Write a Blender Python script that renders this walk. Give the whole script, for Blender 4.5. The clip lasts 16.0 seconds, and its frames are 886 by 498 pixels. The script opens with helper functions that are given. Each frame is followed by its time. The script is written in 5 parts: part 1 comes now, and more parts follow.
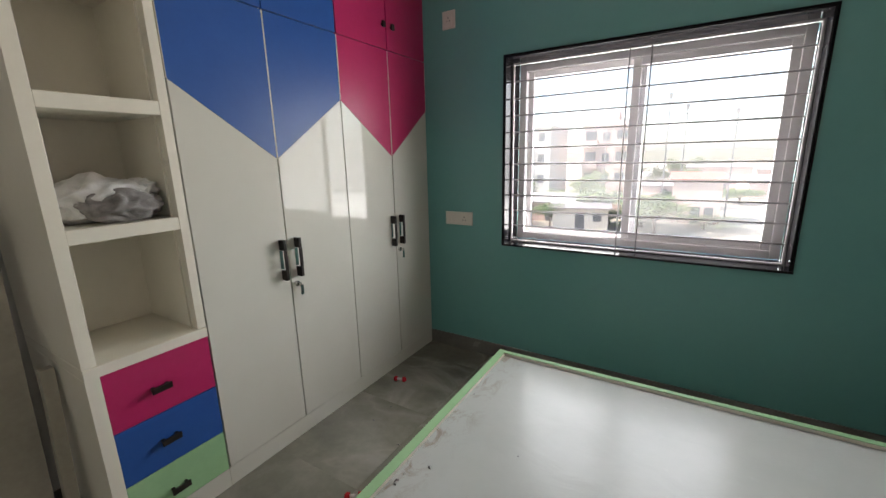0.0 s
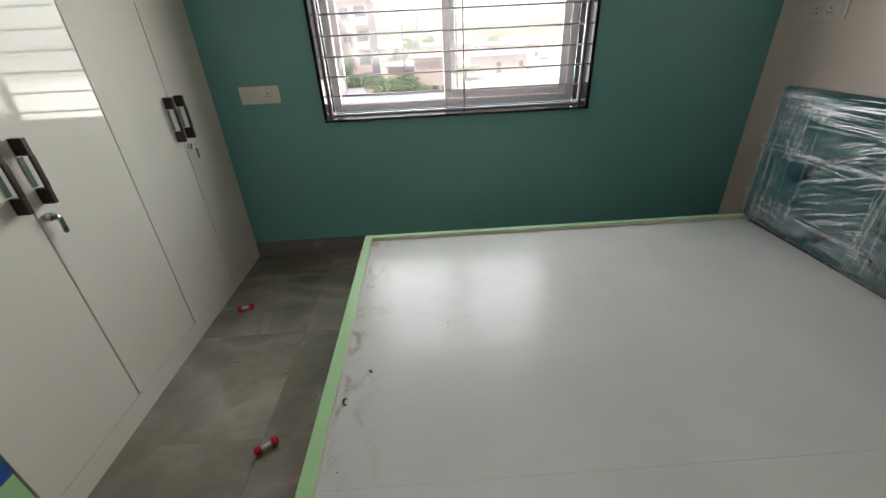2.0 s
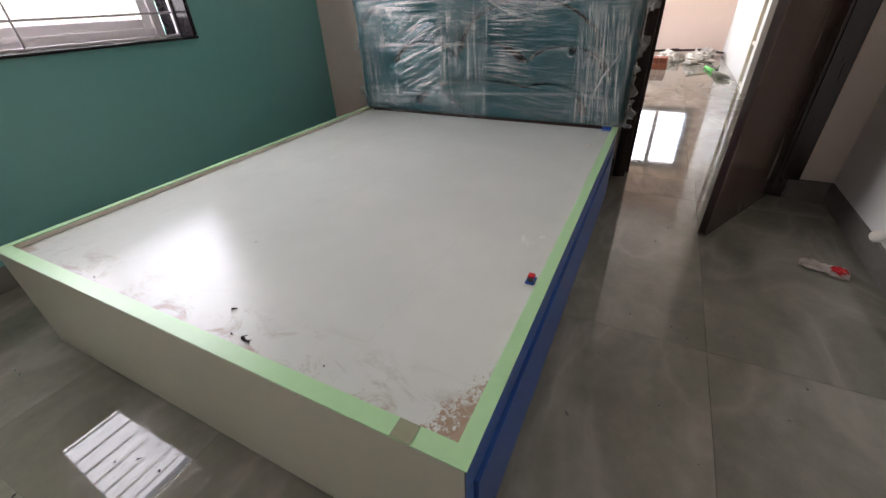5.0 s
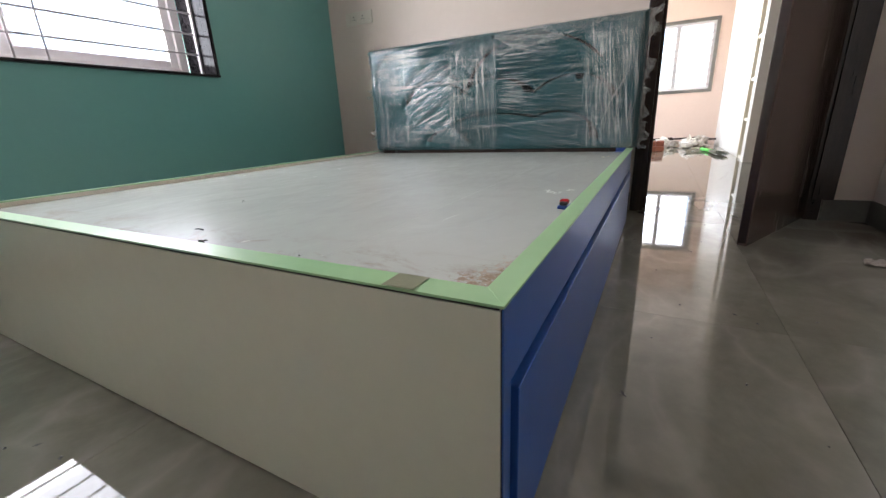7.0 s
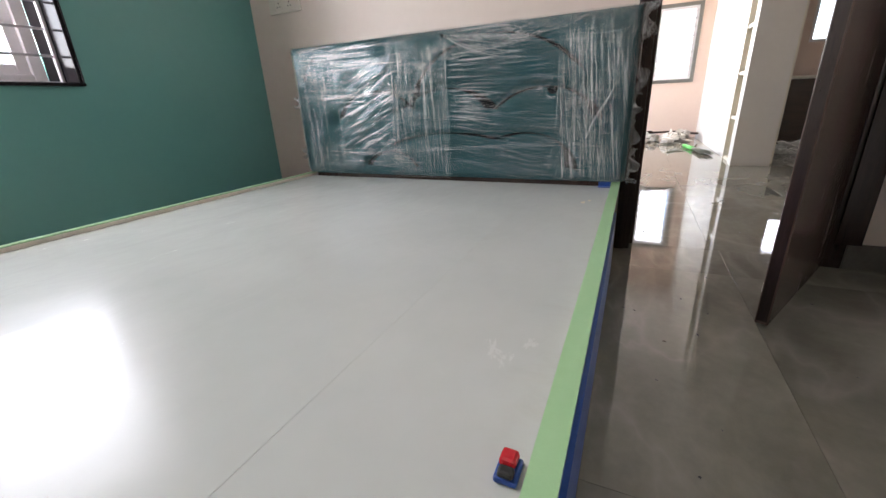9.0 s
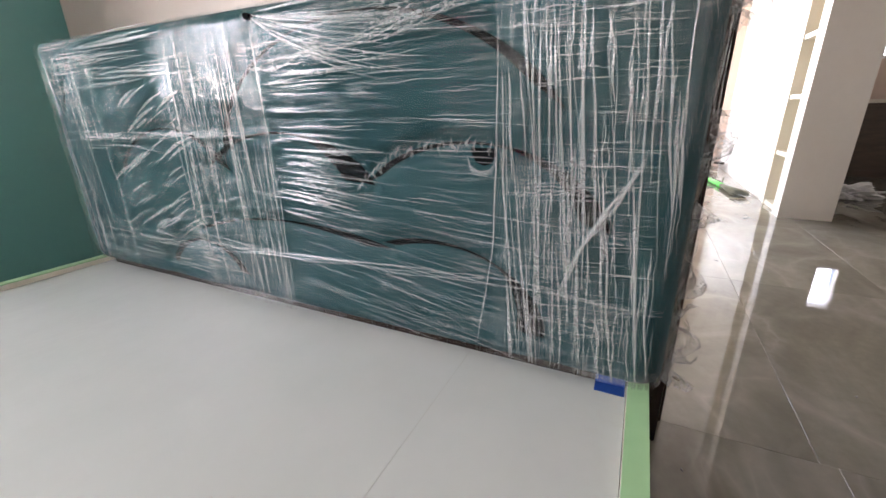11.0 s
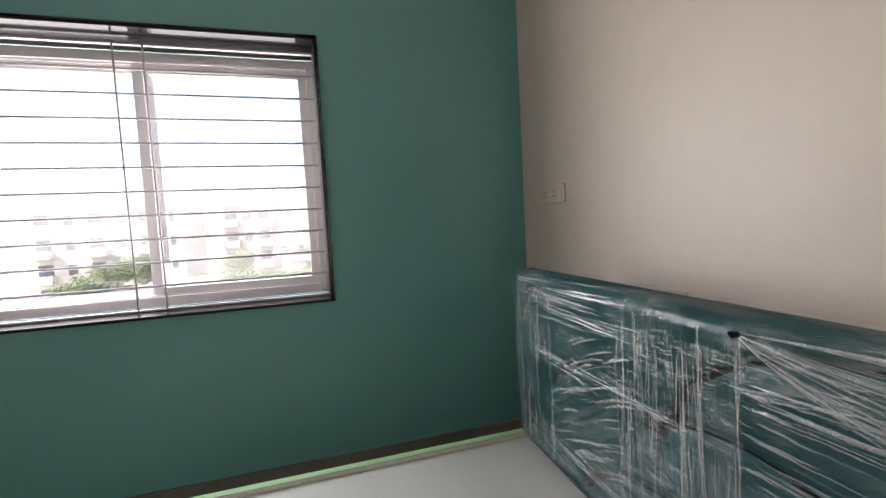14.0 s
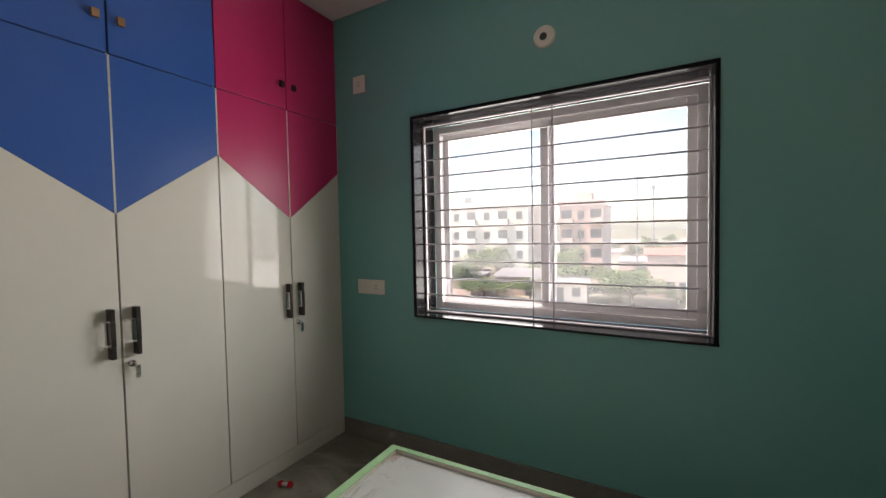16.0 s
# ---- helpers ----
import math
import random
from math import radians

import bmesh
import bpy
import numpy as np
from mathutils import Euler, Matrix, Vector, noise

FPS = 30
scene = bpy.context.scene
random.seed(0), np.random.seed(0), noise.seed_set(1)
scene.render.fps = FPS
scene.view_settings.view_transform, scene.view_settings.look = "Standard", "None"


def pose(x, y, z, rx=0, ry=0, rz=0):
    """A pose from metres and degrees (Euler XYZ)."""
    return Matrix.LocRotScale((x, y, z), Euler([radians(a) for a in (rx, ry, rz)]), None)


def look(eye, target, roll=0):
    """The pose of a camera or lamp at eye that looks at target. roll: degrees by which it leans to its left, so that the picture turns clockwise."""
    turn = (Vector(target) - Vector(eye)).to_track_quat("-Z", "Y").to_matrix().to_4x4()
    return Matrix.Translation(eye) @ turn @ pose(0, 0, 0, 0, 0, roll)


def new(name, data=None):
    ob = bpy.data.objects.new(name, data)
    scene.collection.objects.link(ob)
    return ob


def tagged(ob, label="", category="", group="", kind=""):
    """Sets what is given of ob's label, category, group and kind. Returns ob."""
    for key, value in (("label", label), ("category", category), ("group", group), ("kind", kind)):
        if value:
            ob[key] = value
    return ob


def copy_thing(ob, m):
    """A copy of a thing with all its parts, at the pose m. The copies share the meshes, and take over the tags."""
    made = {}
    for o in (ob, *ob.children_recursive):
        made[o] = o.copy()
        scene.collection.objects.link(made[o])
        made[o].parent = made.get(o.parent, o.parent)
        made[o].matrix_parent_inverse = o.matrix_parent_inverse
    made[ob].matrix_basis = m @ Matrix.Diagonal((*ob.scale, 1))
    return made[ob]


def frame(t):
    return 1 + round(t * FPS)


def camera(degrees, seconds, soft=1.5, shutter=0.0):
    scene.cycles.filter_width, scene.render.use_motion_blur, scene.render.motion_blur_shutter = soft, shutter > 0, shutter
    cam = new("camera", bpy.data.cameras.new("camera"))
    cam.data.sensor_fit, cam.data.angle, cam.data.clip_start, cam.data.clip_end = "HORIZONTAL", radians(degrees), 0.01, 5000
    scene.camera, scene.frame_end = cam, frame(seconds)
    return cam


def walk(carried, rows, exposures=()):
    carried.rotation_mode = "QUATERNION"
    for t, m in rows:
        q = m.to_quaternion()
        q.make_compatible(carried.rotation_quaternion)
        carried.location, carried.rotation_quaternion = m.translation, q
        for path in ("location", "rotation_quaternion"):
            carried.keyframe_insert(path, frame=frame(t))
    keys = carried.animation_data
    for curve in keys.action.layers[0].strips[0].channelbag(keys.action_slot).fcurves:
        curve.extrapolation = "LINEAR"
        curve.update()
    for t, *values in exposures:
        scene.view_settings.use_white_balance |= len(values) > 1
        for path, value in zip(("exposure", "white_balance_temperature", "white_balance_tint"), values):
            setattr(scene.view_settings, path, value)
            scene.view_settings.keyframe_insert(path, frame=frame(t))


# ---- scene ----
# ---- camera ----
cam = camera(96.0, 16.0)
PATH = [
    (0, (1.66, -2.509, 1.454), (0.639, -0.848, 1.006), -1.3),
    (0.5, (1.563, -2.536, 1.429), (0.73, -0.806, 0.869), -2.6),
    (1, (1.436, -2.573, 1.394), (0.859, -0.786, 0.705), -3.6),
    (1.5, (1.324, -2.523, 1.349), (0.96, -0.73, 0.542), -3.5),
    (2, (1.188, -2.427, 1.297), (1.23, -0.674, 0.335), -2.9),
    (2.5, (1.053, -2.329, 1.276), (1.74, -0.77, 0.228), -4.1),
    (3, (0.94, -2.316, 1.311), (2.107, -1.099, 0.235), -3.5),
    (3.5, (0.852, -2.341, 1.283), (2.218, -1.377, 0.186), -2.3),
    (4, (0.7, -2.347, 1.248), (2.08, -1.532, 0.052), -4.0),
    (4.2, (0.658, -2.342, 1.223), (2.04, -1.536, 0.023), -4.1),
    (6.3, (0.465, -2.296, 0.605), (2.153, -1.483, -0.094), -1.7),
    (6.5, (0.465, -2.308, 0.587), (2.144, -1.46, -0.093), -2.6),
    (7, (0.517, -2.291, 0.553), (2.197, -1.388, -0.051), -2.6),
    (7.5, (0.547, -2.256, 0.627), (2.241, -1.416, -0.026), -1.9),
    (8, (0.601, -2.203, 0.692), (2.294, -1.437, -0.046), -1.8),
    (8.2, (0.675, -2.21, 0.688), (2.37, -1.431, -0.033), -2.7),
    (10.3, (1.871, -2.17, 0.788), (3.566, -1.34, 0.127), -1.8),
    (10.5, (1.991, -2.158, 0.791), (3.67, -1.326, 0.094), -2.2),
    (11, (2.177, -2.12, 0.811), (3.876, -1.29, 0.158), -1.1),
    (11.5, (2.322, -2.107, 0.832), (3.985, -1.165, 0.243), -0.0),
    (12, (2.368, -2.085, 0.89), (3.978, -1.022, 0.365), -0.9),
    (12.5, (2.358, -2.037, 0.979), (3.842, -0.765, 0.554), -1.4),
    (13, (2.314, -1.984, 1.063), (3.532, -0.432, 0.737), -2.6),
    (13.3, (2.265, -1.93, 1.102), (3.298, -0.239, 0.833), -3.7),
    (13.5, (2.241, -1.931, 1.122), (3.118, -0.147, 0.907), -3.5),
    (14, (2.138, -1.94, 1.188), (2.677, -0.019, 1.062), -3.1),
    (14.5, (2.05, -2.002, 1.261), (2.292, -0.02, 1.144), -2.7),
    (15, (1.969, -2.045, 1.317), (1.924, -0.051, 1.165), -2.6),
    (15.3, (1.951, -2.035, 1.343), (1.562, -0.077, 1.224), -1.5),
    (15.5, (1.923, -2.038, 1.331), (1.362, -0.121, 1.237), -2.0),
    (16, (1.937, -2.044, 1.357), (0.966, -0.296, 1.282), -1.1),
]
EXPO = [(0.0, 2.38, 6500, 9), (2.5, 2.43, 6600, 7), (3.0, 2.58, 6600, 14), (4.2, 2.72, 6600, 17), (6.3, 3.16, 6350, 12), (8.2, 3.05, 6350, 12), (10.3, 3.52, 6500, 18), (11.3, 3.62, 6500, 17), (12.5, 3.80, 6800, 18), (13.0, 3.60, 6700, 15), (13.5, 3.10, 6650, 14), (14.5, 2.45, 6500, 9), (15.0, 2.32, 6450, 7), (15.5, 2.12, 6750, 11), (16.0, 2.10, 6850, 12)]
walk(cam, [(t, look(eye, target, roll)) for t, eye, target, roll in PATH], EXPO)

# ---- world and light ----
SUN_EL, SUN_AZ = 50.0, 245.0
world = bpy.data.worlds.new("sky")
scene.world = world
world.use_nodes = True
wn = world.node_tree
sky = wn.nodes.new("ShaderNodeTexSky")
sky.sky_type = "NISHITA"
sky.sun_disc = False
sky.dust_density, sky.air_density = 2.0, 1.0
sky.sun_elevation, sky.sun_rotation = radians(SUN_EL), radians(SUN_AZ)
wn.links.new(sky.outputs[0], wn.nodes["Background"].inputs[0])
wn.nodes["Background"].inputs[1].default_value = 0.15
sun = new("sun", bpy.data.lights.new("sun", "SUN"))
sun.data.energy, sun.data.angle, sun.data.color = 3.4, radians(0.6), (1.0, 0.95, 0.88)
sun_dir = Vector((math.sin(radians(SUN_AZ)) * math.cos(radians(SUN_EL)), math.cos(radians(SUN_AZ)) * math.cos(radians(SUN_EL)), math.sin(radians(SUN_EL))))
sun.matrix_world = look(sun_dir * 30, (0, 0, 0))


def window_light(name, eye, target, wide, high, power, colour=(1.0, 0.98, 0.96)):
    lamp = new(name, bpy.data.lights.new(name, "AREA"))
    lamp.data.shape, lamp.data.size, lamp.data.size_y = "RECTANGLE", wide, high
    lamp.data.energy, lamp.data.color = power, colour
    lamp.matrix_world = look(eye, target)
    return lamp


XK = 9.30
# skylight coming in at the bedroom window and at the openings of the hall
window_light("bedroom_skylight", (1.372, 0.345, 1.455), (1.372, -1.0, 1.68), 1.52, 1.2, 13)
window_light("hall_skylight", (9.45, -2.35, 1.5), (8.0, -2.5, 1.3), 1.1, 1.1, 8)
window_light("kitchen_skylight", (XK, -4.575, 1.62), (8.0, -4.575, 1.4), 0.44, 0.62, 2.0)
window_light("balcony_skylight", (7.4, 0.55, 1.4), (7.4, -1.0, 1.2), 2.4, 2.0, 15)

# ---- materials ----


def ramp(nt, fac, stops):
    r = nt.nodes.new("ShaderNodeValToRGB")
    while len(r.color_ramp.elements) < len(stops):
        r.color_ramp.elements.new(0.5)
    for e, (p, c) in zip(r.color_ramp.elements, stops):
        e.position, e.color = p, (*c, 1)
    nt.links.new(fac, r.inputs[0])
    return r.outputs[0]


def noise_tex(nt, scale, detail=4, rough=0.55, stretch=(1, 1, 1), distort=0.0, shifted=False):
    tc = nt.nodes.new("ShaderNodeTexCoord")
    mp = nt.nodes.new("ShaderNodeMapping")
    mp.inputs["Scale"].default_value = stretch
    n = nt.nodes.new("ShaderNodeTexNoise")
    n.inputs["Scale"].default_value, n.inputs["Detail"].default_value = scale, detail
    n.inputs["Roughness"].default_value, n.inputs["Distortion"].default_value = rough, distort
    nt.links.new(tc.outputs["Object"], mp.inputs[0])
    if shifted:
        # each piece is cut from another place of the slab
        info = nt.nodes.new("ShaderNodeObjectInfo")
        far = nt.nodes.new("ShaderNodeVectorMath")
        far.operation = "SCALE"
        far.inputs[0].default_value = (37.0, 53.0, 11.0)
        nt.links.new(info.outputs["Random"], far.inputs["Scale"])
        nt.links.new(far.outputs[0], mp.inputs["Location"])
    nt.links.new(mp.outputs[0], n.inputs["Vector"])
    return n.outputs[0]


def math_node(nt, op, a, b):
    m = nt.nodes.new("ShaderNodeMath")
    m.operation = op
    for i, v in enumerate((a, b)):
        if isinstance(v, (int, float)):
            m.inputs[i].default_value = v
        else:
            nt.links.new(v, m.inputs[i])
    return m.outputs[0]


def surface(name, dark, light, scale=3.0, rough=0.5, rvar=0.08, bump=0.05, bscale=120.0, metal=0.0, coat=0.0, stretch=(1, 1, 1), fine=0.35, spec=0.5, per_piece=0.0):
    """A plain material with broad and fine variation of colour and gloss, and fine relief."""
    m = bpy.data.materials.new(name)
    m.use_nodes = True
    nt = m.node_tree
    b = nt.nodes["Principled BSDF"]
    broad = noise_tex(nt, scale, 5, 0.6, stretch)
    small = noise_tex(nt, scale * 14, 4, 0.6, stretch)
    mixed = math_node(nt, "ADD", math_node(nt, "MULTIPLY", broad, 1 - fine), math_node(nt, "MULTIPLY", small, fine))
    if per_piece:
        info = nt.nodes.new("ShaderNodeObjectInfo")
        mixed = math_node(nt, "ADD", mixed, math_node(nt, "MULTIPLY", math_node(nt, "SUBTRACT", info.outputs["Random"], 0.5), per_piece))
    nt.links.new(ramp(nt, mixed, ((0.3, dark), (0.7, light))), b.inputs["Base Color"])
    nt.links.new(math_node(nt, "ADD", math_node(nt, "MULTIPLY", math_node(nt, "SUBTRACT", broad, 0.5), rvar * 2), rough), b.inputs["Roughness"])
    b.inputs["Metallic"].default_value, b.inputs["Coat Weight"].default_value = metal, coat
    b.inputs["Specular IOR Level"].default_value = spec
    if bump:
        bn = nt.nodes.new("ShaderNodeBump")
        bn.inputs["Strength"].default_value, bn.inputs["Distance"].default_value = bump, 0.004
        nt.links.new(noise_tex(nt, bscale, 3), bn.inputs["Height"])
        nt.links.new(bn.outputs[0], b.inputs["Normal"])
    return m


GREEN_WALL = surface("green_wall_paint", (0.124, 0.326, 0.300), (0.139, 0.353, 0.326), 1.5, 0.30, 0.05, 0.12, 160, spec=0.6)
CREAM_WALL = surface("cream_wall_paint", (0.66, 0.57, 0.50), (0.71, 0.62, 0.55), 1.5, 0.45, 0.05, 0.12, 160)
PEACH_WALL = surface("peach_wall_paint", (0.70, 0.54, 0.45), (0.75, 0.59, 0.50), 1.5, 0.45, 0.05, 0.12, 160)
RAW_BOARD = surface("raw_board", (0.30, 0.275, 0.215), (0.42, 0.385, 0.31), 3.0, 0.5, 0.08, 0.1, 120)
WHITE_WALL = surface("white_wall_paint", (0.70, 0.68, 0.64), (0.76, 0.74, 0.70), 1.5, 0.5, 0.05, 0.12, 160)
CEILING = surface("ceiling_paint", (0.76, 0.71, 0.68), (0.82, 0.77, 0.74), 1.5, 0.6, 0.05, 0.1, 160)
WHITE_GLOSS = surface("white_gloss_laminate", (0.61, 0.59, 0.52), (0.65, 0.63, 0.56), 2.0, 0.012, 0.005, 0.005, 7, fine=0.1, spec=0.36)
SHELF_WHITE = surface("cream_satin_laminate", (0.73, 0.685, 0.575), (0.79, 0.745, 0.635), 2.0, 0.35, 0.05, 0.04, 140)
BLUE = surface("blue_laminate", (0.019, 0.078, 0.30), (0.026, 0.095, 0.34), 3.0, 0.34, 0.05, 0.06, 220)
PINK = surface("magenta_laminate", (0.42, 0.018, 0.10), (0.48, 0.025, 0.125), 3.0, 0.30, 0.05, 0.05, 220)
GREEN_LAM = surface("light_green_laminate", (0.30, 0.52, 0.27), (0.36, 0.58, 0.32), 3.0, 0.32, 0.06, 0.05, 200)
FOOT_WHITE = surface("offwhite_gloss_laminate", (0.64, 0.635, 0.53), (0.69, 0.685, 0.575), 2.0, 0.18, 0.05, 0.03, 90)
GRANITE = surface("black_granite", (0.005, 0.005, 0.006), (0.018, 0.016, 0.018), 60.0, 0.14, 0.04, 0.02, 200, spec=0.12)
UPVC = surface("white_upvc", (0.74, 0.71, 0.71), (0.80, 0.77, 0.77), 3.0, 0.35, 0.05, 0.02, 200)
BAR = surface("white_painted_steel", (0.50, 0.46, 0.47), (0.58, 0.54, 0.55), 8.0, 0.35, 0.05, 0.05, 200)
DOOR_WOOD = surface("walnut_veneer", (0.045, 0.028, 0.023), (0.13, 0.088, 0.072), 4.0, 0.25, 0.08, 0.08, 80, stretch=(6, 6, 0.5))
DARK_WOOD = surface("dark_stained_wood", (0.014, 0.009, 0.008), (0.04, 0.024, 0.02), 5.0, 0.22, 0.08, 0.08, 80, stretch=(6, 6, 0.6))
SKIRTING = surface("grey_tile_skirting", (0.13, 0.125, 0.11), (0.20, 0.19, 0.17), 4.0, 0.25, 0.06, 0.04, 80)
BRONZE = surface("dark_bronze_metal", (0.03, 0.025, 0.022), (0.06, 0.05, 0.045), 20.0, 0.35, 0.08, 0.03, 200, metal=0.7)
CHROME = surface("chrome", (0.62, 0.61, 0.58), (0.72, 0.71, 0.68), 20.0, 0.14, 0.04, 0.0, metal=1.0)
SWITCH = surface("white_switch_plastic", (0.66, 0.62, 0.54), (0.70, 0.66, 0.58), 10.0, 0.3, 0.05, 0.0)
BLACK = surface("black_void_plastic", (0.01, 0.01, 0.01), (0.02, 0.02, 0.02), 10.0, 0.5, 0.05, 0.0)
TEAL = surface("teal_velvet", (0.012, 0.048, 0.055), (0.021, 0.076, 0.085), 3.0, 0.8, 0.05, 0.0, fine=0.25, spec=0.2)
GROUT = surface("tile_grout", (0.10, 0.093, 0.08), (0.15, 0.14, 0.12), 10.0, 0.7, 0.05, 0.1, 150)


def glass(name, tint, rough=0.0):
    m = bpy.data.materials.new(name)
    m.use_nodes = True
    nt = m.node_tree
    out = nt.nodes["Material Output"]
    nt.nodes.remove(nt.nodes["Principled BSDF"])
    tr, gl, mx, fr = (nt.nodes.new(k) for k in ("ShaderNodeBsdfTransparent", "ShaderNodeBsdfGlossy", "ShaderNodeMixShader", "ShaderNodeLayerWeight"))
    tr.inputs[0].default_value = (*tint, 1)
    gl.inputs["Roughness"].default_value = rough
    fr.inputs[0].default_value = 0.5
    nt.links.new(math_node(nt, "ADD", math_node(nt, "MULTIPLY", math_node(nt, "POWER", fr.outputs["Facing"], 4.0), 0.6), 0.04), mx.inputs[0])
    # dusty glass; the white veil also imitates glare washing out the view
    dust, film = nt.nodes.new("ShaderNodeBsdfTranslucent"), nt.nodes.new("ShaderNodeMixShader")
    dust.inputs[0].default_value = (0.9, 0.88, 0.88, 1)
    nt.links.new(math_node(nt, "MULTIPLY", noise_tex(nt, 4.0, 5, 0.6), 0.045), film.inputs[0])
    nt.links.new(tr.outputs[0], film.inputs[1])
    nt.links.new(dust.outputs[0], film.inputs[2])
    nt.links.new(film.outputs[0], mx.inputs[1])
    nt.links.new(gl.outputs[0], mx.inputs[2])
    nt.links.new(mx.outputs[0], out.inputs[0])
    return m


def mix_colour(nt, fac, a, b):
    m = nt.nodes.new("ShaderNodeMix")
    m.data_type = "RGBA"
    for sock, v in ((m.inputs[0], fac), (m.inputs[6], a), (m.inputs[7], b)):
        if isinstance(v, tuple):
            sock.default_value = (*v, 1)
        else:
            nt.links.new(v, sock)
    return m.outputs[2]


def marble_tile(name):
    """Polished beige-grey vitrified tile: cloudy body, soft pale veins, dusty patches that dull the polish."""
    m = bpy.data.materials.new(name)
    m.use_nodes = True
    nt = m.node_tree
    b = nt.nodes["Principled BSDF"]
    info = nt.nodes.new("ShaderNodeObjectInfo")
    cloud = noise_tex(nt, 1.5, 6, 0.6, (1.0, 1.5, 1.0), 0.7, True)
    grain = noise_tex(nt, 26.0, 5, 0.65)
    vein = math_node(nt, "SUBTRACT", 1.0, math_node(nt, "MULTIPLY", math_node(nt, "ABSOLUTE", math_node(nt, "SUBTRACT", noise_tex(nt, 1.1, 4, 0.5, (1.0, 1.5, 1.0), 1.0, True), 0.5), 0), 9.0))
    vein = math_node(nt, "POWER", math_node(nt, "MAXIMUM", vein, 0.0), 3.0)
    tone = math_node(nt, "ADD", math_node(nt, "ADD", math_node(nt, "MULTIPLY", cloud, 0.8), math_node(nt, "MULTIPLY", grain, 0.2)), math_node(nt, "MULTIPLY", math_node(nt, "SUBTRACT", info.outputs["Random"], 0.5), 0.10))
    body = ramp(nt, tone, ((0.28, (0.134, 0.130, 0.102)), (0.50, (0.196, 0.190, 0.152)), (0.72, (0.285, 0.276, 0.226))))
    veined = mix_colour(nt, math_node(nt, "MULTIPLY", vein, 0.28), body, (0.44, 0.41, 0.37))
    dust = math_node(nt, "MAXIMUM", math_node(nt, "MULTIPLY", math_node(nt, "SUBTRACT", noise_tex(nt, 3.2, 6, 0.65, (1, 1, 1), 0.8, True), 0.56), 3.0), 0.0)
    nt.links.new(mix_colour(nt, math_node(nt, "MULTIPLY", dust, 0.35), veined, (0.42, 0.39, 0.34)), b.inputs["Base Color"])
    nt.links.new(math_node(nt, "ADD", 0.025, math_node(nt, "MULTIPLY", dust, 0.30)), b.inputs["Roughness"])
    return m


